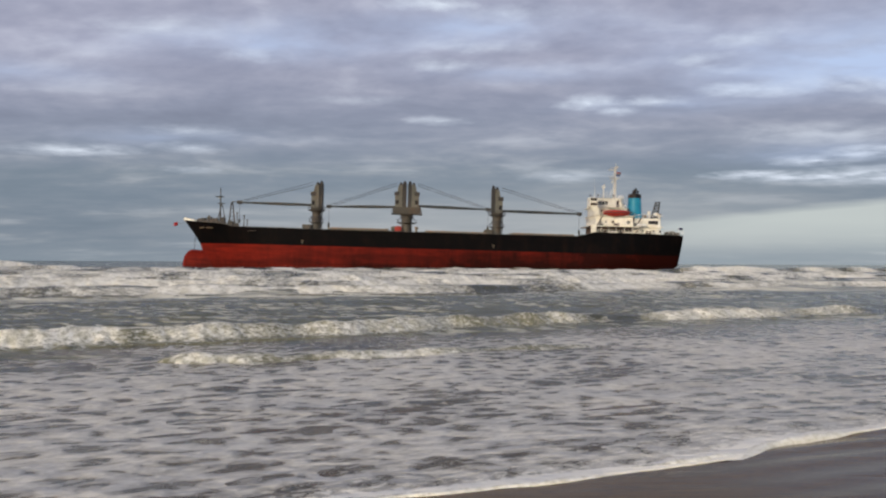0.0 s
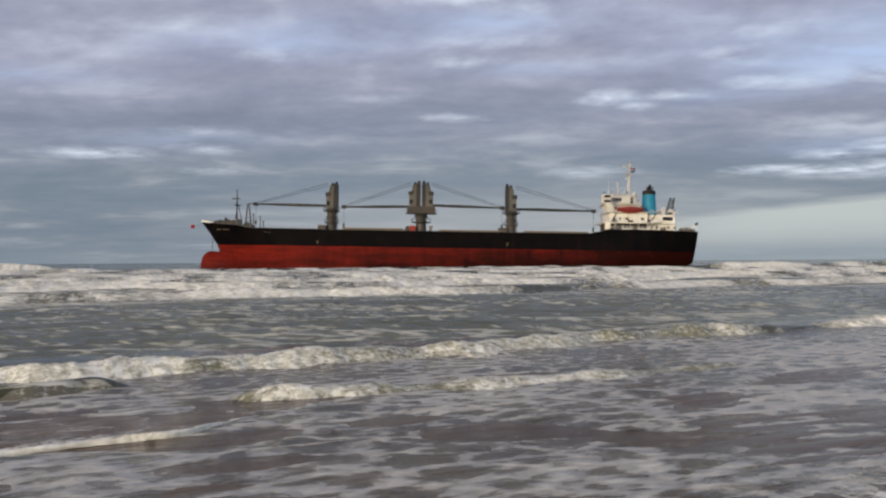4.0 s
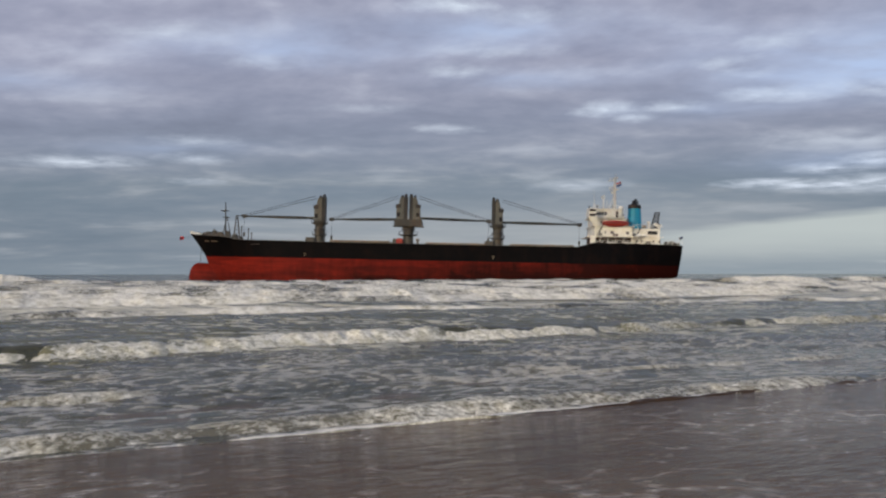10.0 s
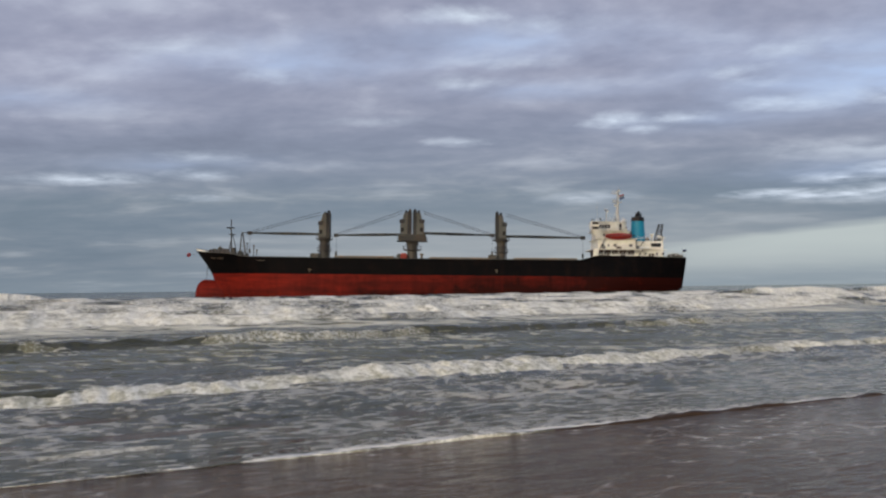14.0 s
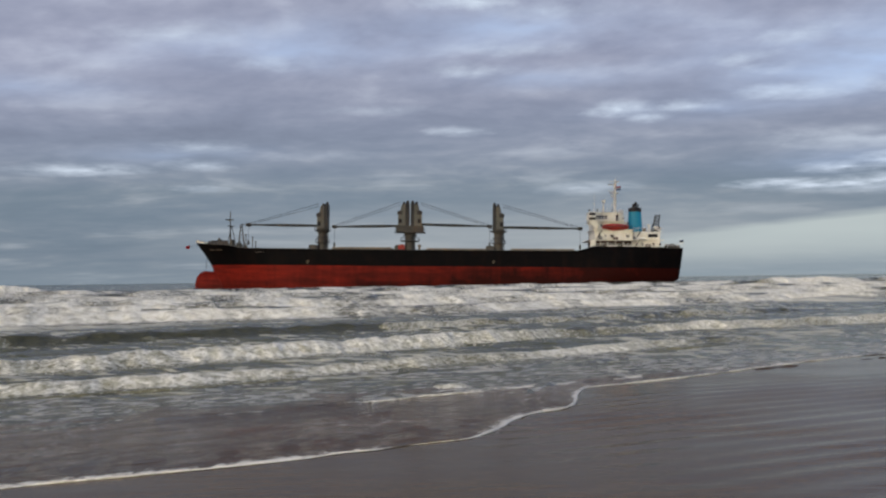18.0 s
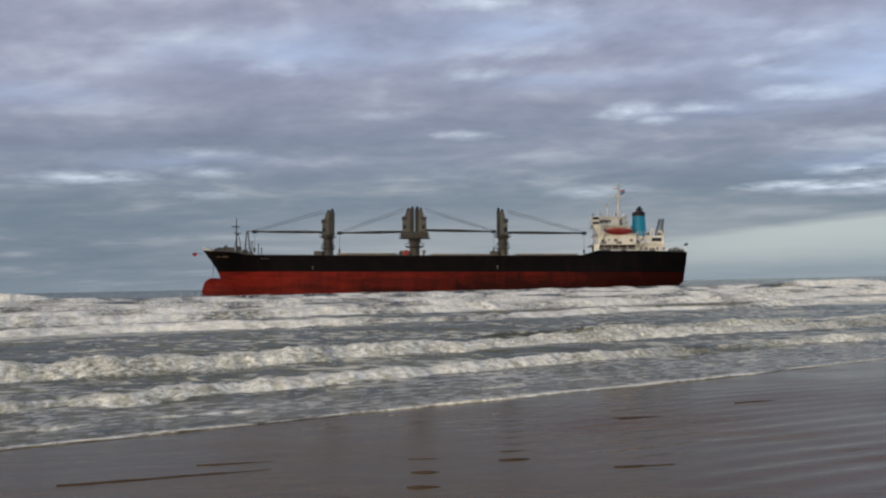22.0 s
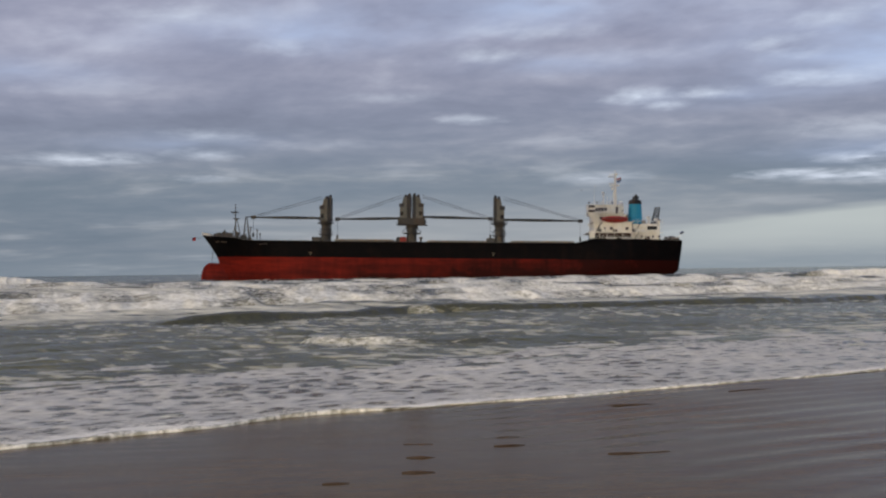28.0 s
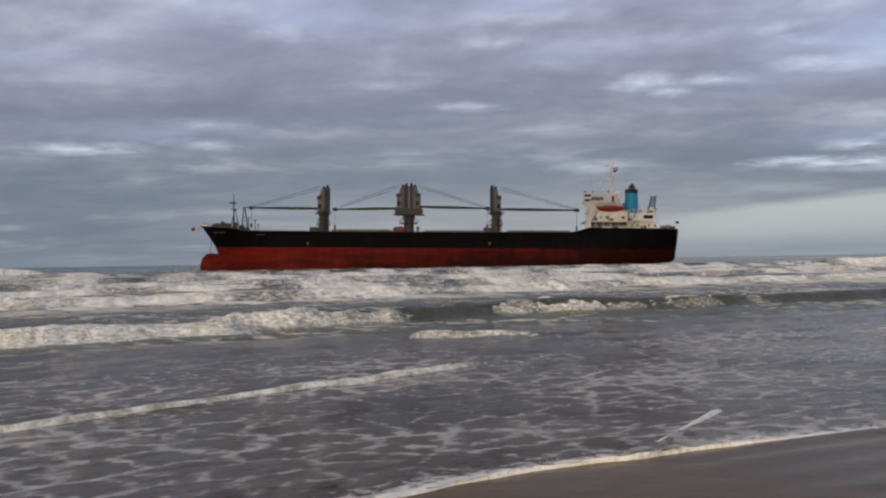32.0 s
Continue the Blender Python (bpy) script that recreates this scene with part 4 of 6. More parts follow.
def foam_material(name, solid, murk, size=1.0, veined=0.5):
    """Aerated water. solid: how closed the foam is; murk: the silty water in its holes; size: the size of its clots; veined: how much green water shows through."""
    m = Mat(name)
    k = 1.0 / size
    clump = m.noise(m.coords((1.0, 1.0, 0.8)), 3.0 * k, 6, 0.68)
    soft = m.noise(m.coords((0.5, 1, 0.7)), 0.9 * k, 4, 0.6)
    holes = m.noise(m.coords((1.0, 1.3, 0.7)), 4.2 * k, 6, 0.66, 0.5)
    veins = m.noise(m.coords((1.2, 0.9, 0.7)), 2.2 * k, 6, 0.66, 0.5)
    att = m.n("Attribute")
    att.attribute_name = "foam"
    cover = m.math("ADD", m.math("MULTIPLY", clump, 0.4), m.math("ADD", m.math("MULTIPLY", holes, 0.6), m.math("MULTIPLY", att.outputs["Fac"], 0.24 + solid)))
    bright = m.mix(m.ramp(clump, (0.34, 0.0), (0.58, 1.0)), (0.64, 0.61, 0.51), (0.89, 0.87, 0.79))
    bright = m.mix(m.math("MULTIPLY", m.ramp(veins, (0.47, 0.0), (0.62, 1.0)), veined), bright, tuple(c * 2.6 for c in murk))
    col = m.mix(m.ramp(cover, (0.555, 0.0), (0.73, 1.0)), m.mix(soft, murk, tuple(c * 1.8 for c in murk)), bright)
    m.bump(m.math("ADD", m.noise(m.coords((1, 1, 0.7)), 7.0 * k, 5, 0.65), m.math("MULTIPLY", cover, 1.5)), 0.6, 0.04 * size)
    wet = m.ramp(cover, (0.555, 0.14), (0.70, 0.85))
    return m.set(Base_Color=col, Roughness=wet, IOR=1.33, Specular_IOR_Level=0.3)


WAVE = [wave_material("breaking wave", 1.0), wave_material("green wave", 0.0)]
FOAM = foam_material("sea foam", 0.02, (0.11, 0.105, 0.062), 0.6, 0.6)
FROTH = foam_material("silty froth", -0.02, (0.095, 0.088, 0.06), 0.5, 0.65)
LIP = foam_material("bubbly edge foam", 0.15, (0.30, 0.285, 0.25), 0.25, 0.15)
SURF = foam_material("outer surf", 0.10, (0.10, 0.095, 0.065), 1.7, 0.45)
PROFILE = [(-0.50, -0.25, 0.3), (-0.32, 0.03, 0.6), (-0.18, 0.14, 0.8), (-0.04, 0.34, 0.8), (0.08, 0.60, 0.8), (0.20, 0.84, 0.8), (0.34, 0.97, 0.7),
           (0.52, 0.97, 0.5), (0.78, 0.80, 0.42), (1.15, 0.54, 0.30), (1.65, 0.28, 0.2), (2.3, 0.06, 0.1), (3.2, -0.25, 0.0)]
CREST = [(-1.25, -0.20), (-1.1, 0.0), (-0.82, 0.05), (-0.62, 0.10), (-0.50, 0.16), (-0.40, 0.25), (-0.26, 0.40), (-0.11, 0.57), (0.04, 0.75), (0.20, 0.92), (0.36, 1.0), (0.56, 0.97), (0.82, 0.78), (1.2, 0.45)]
CREST_FOAM = (0.0, 0.05, 0.25, 0.5, 0.7, 0.8, 0.85, 0.85, 0.85, 0.85, 0.85, 0.75, 0.5, 0.2)
WAVE_LABELS = ["breaking wave rolling in over the shallows", "green-brown swell about to break", "long white breaker on the outer bar"]


def ease(knots, s):
    """A smooth curve through a few (s, value) knots."""
    if s <= knots[0][0]:
        return knots[0][1]
    for (a, va), (b, vb) in zip(knots, knots[1:]):
        if s <= b:
            w = (s - a) / (b - a)
            return va + (vb - va) * w * w * (3 - 2 * w)
    return knots[-1][1]


def breaker(s0, s1, line, tall, white, width, seed, kind, bend, froth=FOAM, vary=0.6):
    """A ridge along the shore, steep towards the beach with a long back, and a tumbling foam crest where it breaks. Knots along s give
    how far it lags (line), its height (tall) and how broken it is (white: 0 a green swell, 1 foam all over). The ends run out to nothing."""
    step = 0.07 if width < 2 else 0.22
    ns = int((s1 - s0) / step)
    peak = max(v for _, v in tall)
    small = peak < 0.6
    ragged = min(1.0, 0.5 / peak)
    verts, faces, foams, cverts, cfaces, cfoams = [], [], [], [], [], []
    for i in range(ns + 1):
        u = i / ns
        s = s0 + (s1 - s0) * u
        end = min(1.0, min(u, 1 - u) * 8)
        end = end * end * (3 - 2 * end)
        lum = 0.84 + 0.36 * noise.noise(Vector((s * 0.25 * ragged, seed * 7.1, 0))) + (0.28 if small else 0.12) * noise.noise(Vector((s * 0.8 * ragged, seed, 3)))
        local = ease(white, s) + vary * noise.noise(Vector((s * 0.2 * ragged + 0.02 * s, seed * 3.3, 4))) + 0.25 * noise.noise(Vector((s * 0.9 * ragged, seed * 2.3, 8)))
        local = max(0.0, min(1.0, local)) * end
        off = ease(line, s) + bend * 2 * noise.noise(Vector((s * 0.07, seed * 5.7, 2))) + width * (0.28 * noise.noise(Vector((s * 0.7 * ragged, seed, 7))) + 0.10 * noise.noise(Vector((s * 2.4 * ragged, seed, 17))))
        h = ease(tall, s) * end * lum
        lean = 1.0 + 1.1 * (1 - local)
        for py, pz, pf in PROFILE:
            z = h * pz - 0.06 * (1 - end) if pz > 0 else -0.3
            verts.append((s, off + py * width * (0.5 + 0.5 * end) * (0.7 + 0.3 * lum) * (lean if py < 0 else 1.0), z))
            foams.append(local * pf)
        puff = 0.35 + 0.9 * local
        for q, (py, pz) in enumerate(CREST):
            p = Vector((s * (0.6 + 1.7 * ragged), q * 0.45, seed * 9.0))
            t = noise.fractal(p, 0.6, 2.1, 5)
            t2 = noise.fractal(p + Vector((0, 40, 0)), 0.8, 2.1, 3)
            sunk = min(0.0, (local - 0.42) * 3.3)
            z = h * pz * (0.8 + 0.2 * puff) + peak * ((0.13 if small else 0.05) * t * local + 0.25 * sunk + 0.02)
            if q == 0 or q == len(CREST) - 1:
                z -= 0.25 * peak + 0.05
            cverts.append((s + 0.05 * t2, off + py * width * (0.6 + 0.4 * puff) + 0.07 * width * t2 * local, z))
            cfoams.append(max(0.0, min(1.0, local * 1.3 - 0.2)) * CREST_FOAM[q])
    for out, k in ((faces, len(PROFILE)), (cfaces, len(CREST))):
        for i in range(ns):
            for q in range(k - 1):
                a = i * k + q
                out.append((a, a + k, a + k + 1, a + 1))
    ob = mesh_ob("breaking_wave", verts, faces, WAVE[kind], True)
    at = ob.data.attributes.new("foam", "FLOAT", "POINT")
    at.data.foreach_set("value", foams)
    crest = mesh_ob("foam_crest", cverts, cfaces, froth, True)
    at = crest.data.attributes.new("foam", "FLOAT", "POINT")
    at.data.foreach_set("value", cfoams)
    crest.parent = ob
    crest["label"] = "tumbling cream-white foam"
    return tagged(ob, WAVE_LABELS[kind] if small else WAVE_LABELS[2], "wave", "waves running in to the beach")


def swash_material(name, net, cell, dense, soft=0.08, along_shore=0.85, torn=0.20, water=((0.066, 0.054, 0.036), (0.110, 0.092, 0.062)), relief=0.20, spec=0.28, fine=1.0):
    """Thin water over sand: a glossy brown film under a net of foam. net: how wide its strands are; cell: the size of its holes in metres; dense: its whiteness; soft: how its edges melt; along_shore: under 1 stretches it;
    torn: how far it is broken into flecks; water: the colours of the film; relief and fine: the height and the closeness of its ripples."""
    m = Mat(name)
    d = foam_net(m, m.coords((along_shore, 1.0, 1), radians(14)), cell, 0.75)
    patch = m.noise(m.coords((0.22, 0.34, 1)), 1.0, 3, 0.5)
    ragged = m.noise(m.coords((1, 1.2, 1)), 4.0, 5, 0.62)
    att = m.n("Attribute")
    att.attribute_name = "foam"
    fade = m.n("Attribute")
    fade.attribute_name = "fade"
    th = m.math("ADD", m.math("ADD", m.math("MULTIPLY", m.math("SUBTRACT", patch, 0.5), 0.55), net), m.math("MULTIPLY", m.math("SUBTRACT", ragged, 0.5), torn))
    th = m.math("SUBTRACT", th, fade.outputs["Fac"])
    grain = m.ramp(m.noise(m.coords((0.9, 1.2, 1), radians(14)), 6.0, 5, 0.62, 0.3), (0.30, 0.6), (0.62, 1.0))
    film = m.math("MULTIPLY", m.math("MULTIPLY", m.ramp(m.math("ADD", m.math("SUBTRACT", th, d), 0.5), (0.5 - soft, 0.0), (0.5 + soft * 1.3, 1.0)), dense), grain)
    lip = m.ramp(m.math("ADD", att.outputs["Fac"], m.math("MULTIPLY", m.noise(m.coords((1, 1.3, 1)), 6.0, 6, 0.72), 1.0)), (0.76, 0.0), (0.93, 1.0))
    foam = m.math("MAXIMUM", film, lip)
    col = m.mix(foam, m.mix(m.ramp(patch, (0.35, 0.0), (0.65, 1.0)), *water), (0.85, 0.82, 0.74))
    wavy = m.math("ADD", m.noise(m.coords((0.45, 1.0, 1), radians(8)), fine, 3, 0.5), m.math("MULTIPLY", m.noise(m.coords((1.0, 2.4, 1), radians(8)), 1.6 * fine, 4, 0.6), 0.5))
    m.bump(m.math("ADD", wavy, m.math("MULTIPLY", foam, 0.10)), 1.0, relief)
    return m.set(Base_Color=col, Roughness=m.mix(foam, (0.09, 0.09, 0.09), (0.8, 0.8, 0.8)), IOR=1.33, Specular_IOR_Level=spec)


def swash(mat, edge_mat, depth, lip, froth, seed, bulge, knots, level, rough, bare=99.0, patchy=0.0):
    """A thin sheet of water lying on the sloping sand and, further out, on the shallows, with a rounded foam lip along its edge at y = 0.
    knots: (s, how far the edge lags); level: the height, over its own datum, at which it floats off the sand; rough: how choppy it is there.
    bare: past this s the edge carries brown silt in place of foam; patchy: how far the foam along the edge comes and goes."""
    s0, s1, step = -24.0, 44.0, 0.14
    ns = int((s1 - s0) / step)
    ys = [0.0, 0.015, 0.05, 0.10, 0.16, 0.24, 0.36, 0.6, 0.8] + [1.0 + 0.3 * k for k in range(int((depth - 1.2) / 0.3))] + [depth, depth + 0.6]
    verts, faces, foams, fades, lverts, lfaces = [], [], [], [], [], []
    rim = [(-0.02, -0.8), (-0.016, 0.4), (0.03, 0.95), (0.08, 1.0), (0.14, 0.7), (0.2, 0.25), (0.26, -0.15)]
    for i in range(ns + 1):
        s = s0 + (s1 - s0) * i / ns
        off = ease(knots, s) + bulge * noise.fractal(Vector((s * 0.16, seed * 4.1, 1)), 1.0, 2.0, 5) + 0.05 * noise.noise(Vector((s * 1.9, seed, 3)))
        thick = lip * max(-0.1, 0.6 + 1.3 * noise.noise(Vector((s * 0.5, seed, 9))))
        wide = froth * (0.6 + 1.3 * abs(noise.noise(Vector((s * 0.45, seed, 12)))))
        keep = max(0.0, min(1.0, 1.0 - patchy * (0.35 + 1.5 * noise.noise(Vector((s * 0.55, seed, 31))) + 0.9 * noise.noise(Vector((s * 1.7, seed, 37))))))
        thick *= 1.3 * keep - 0.3
        for y in ys:
            lie = -SLOPE * (y + off)
            z = (lie if lie > level else level - 0.3 * (level - lie)) + 0.003 + 0.014 * min(1, y / 0.1)
            z += 0.02 * math.exp(-((y - 0.9) / 0.6) ** 2) * (0.5 + noise.noise(Vector((s * 2.6, y * 4.0, seed + 2))))
            z += min(1, y) * min(1.0, rough / 0.03) * (0.010 * noise.noise(Vector((s * 0.9, y * 1.6, seed))) + 0.03 * min(1, y / 6) * noise.noise(Vector((s * 0.5, y * 0.9, seed + 5))))
            ridge = 1 - 2 * abs(noise.noise(Vector((s * 0.42, (y + off) * 1.15, seed * 3.0))))
            k = min(1.0, max(0.0, (y - 1.5) / 4))
            z += k * rough * (ridge - 0.3)
            if y > depth:
                z -= 0.5
            if y == 0:
                z -= 0.12
            verts.append((s, y + off, z))
            foams.append(keep * max(0.0, 1 - y / (0.4 * wide)) + (0.4 + 0.6 * keep) * 0.48 * max(0.0, 1 - y / (3.4 * wide)))
            fades.append(0.25 * max(0.0, (y - 0.6 * depth) / (0.4 * depth)))
        for q, (ry, rz) in enumerate(rim):
            t = noise.fractal(Vector((s * 4.0, q * 0.6, seed)), 0.8, 2.0, 4)
            y = ry * wide + off + 0.03 * t
            lverts.append((s, y, -SLOPE * y + 0.004 + thick * rz * (1 + 0.7 * t)))
    for out, k in ((faces, len(ys)), (lfaces, len(rim))):
        for i in range(ns):
            for q in range(k - 1):
                a = i * k + q
                out.append((a, a + k, a + k + 1, a + 1))
    ob = mesh_ob("swash", verts, faces, mat, True)
    for name, values in (("foam", foams), ("fade", fades)):
        at = ob.data.attributes.new(name, "FLOAT", "POINT")
        at.data.foreach_set("value", values)
    edge = mesh_ob("foam_lip", lverts, lfaces, [edge_mat, SILT], True)
    for poly in edge.data.polygons:
        s = lverts[poly.vertices[0]][0]
        poly.material_index = 1 if s + 2.2 * noise.noise(Vector((s * 0.9, seed, 21))) > bare else 0
    at = edge.data.attributes.new("foam", "FLOAT", "POINT")
    at.data.foreach_set("value", [max(0.1, min(1.0, 0.85 + 0.9 * noise.noise(Vector((v[0] * 0.8, v[1] * 3.0, seed))))) for v in lverts])
    edge.parent = ob
    edge["label"] = "bubbly white edge of foam"
    return tagged(ob, "foam-laced sheet of water sliding over wet sand", "swash", "sheets of water on the sand")


SILT = paint("silty water", (0.050, 0.030, 0.018), 0.35, (0.03, 0.018, 0.01), 0.5, 2.0, spec=0.15)
NET_HEAVY = swash_material("foam-laced swash", 0.25, 0.60, 0.80, 0.10, 0.8, 0.42)
NET_MED = swash_material("choppy shallows flecked with foam", 0.10, 0.55, 0.70, 0.12, 0.6, 0.75, ((0.050, 0.052, 0.034), (0.098, 0.094, 0.064)), 0.30, 0.30, 1.3)
NET_SOFT = swash_material("spreading foam net", 0.16, 0.55, 0.66, 0.10, 0.6, 0.45)
NET_LACE = swash_material("fading foam lace", 0.085, 0.58, 0.60, 0.08, 0.75, 0.3, ((0.056, 0.044, 0.029), (0.094, 0.076, 0.050)), 0.18, 0.24)
FILM = swash_material("silty backwash", 0.01, 0.5, 0.38, 0.10, 0.6, 0.6, ((0.072, 0.046, 0.028), (0.112, 0.074, 0.045)), 0.10, 0.14, 2.2)

FLAT = ((0, 0),)
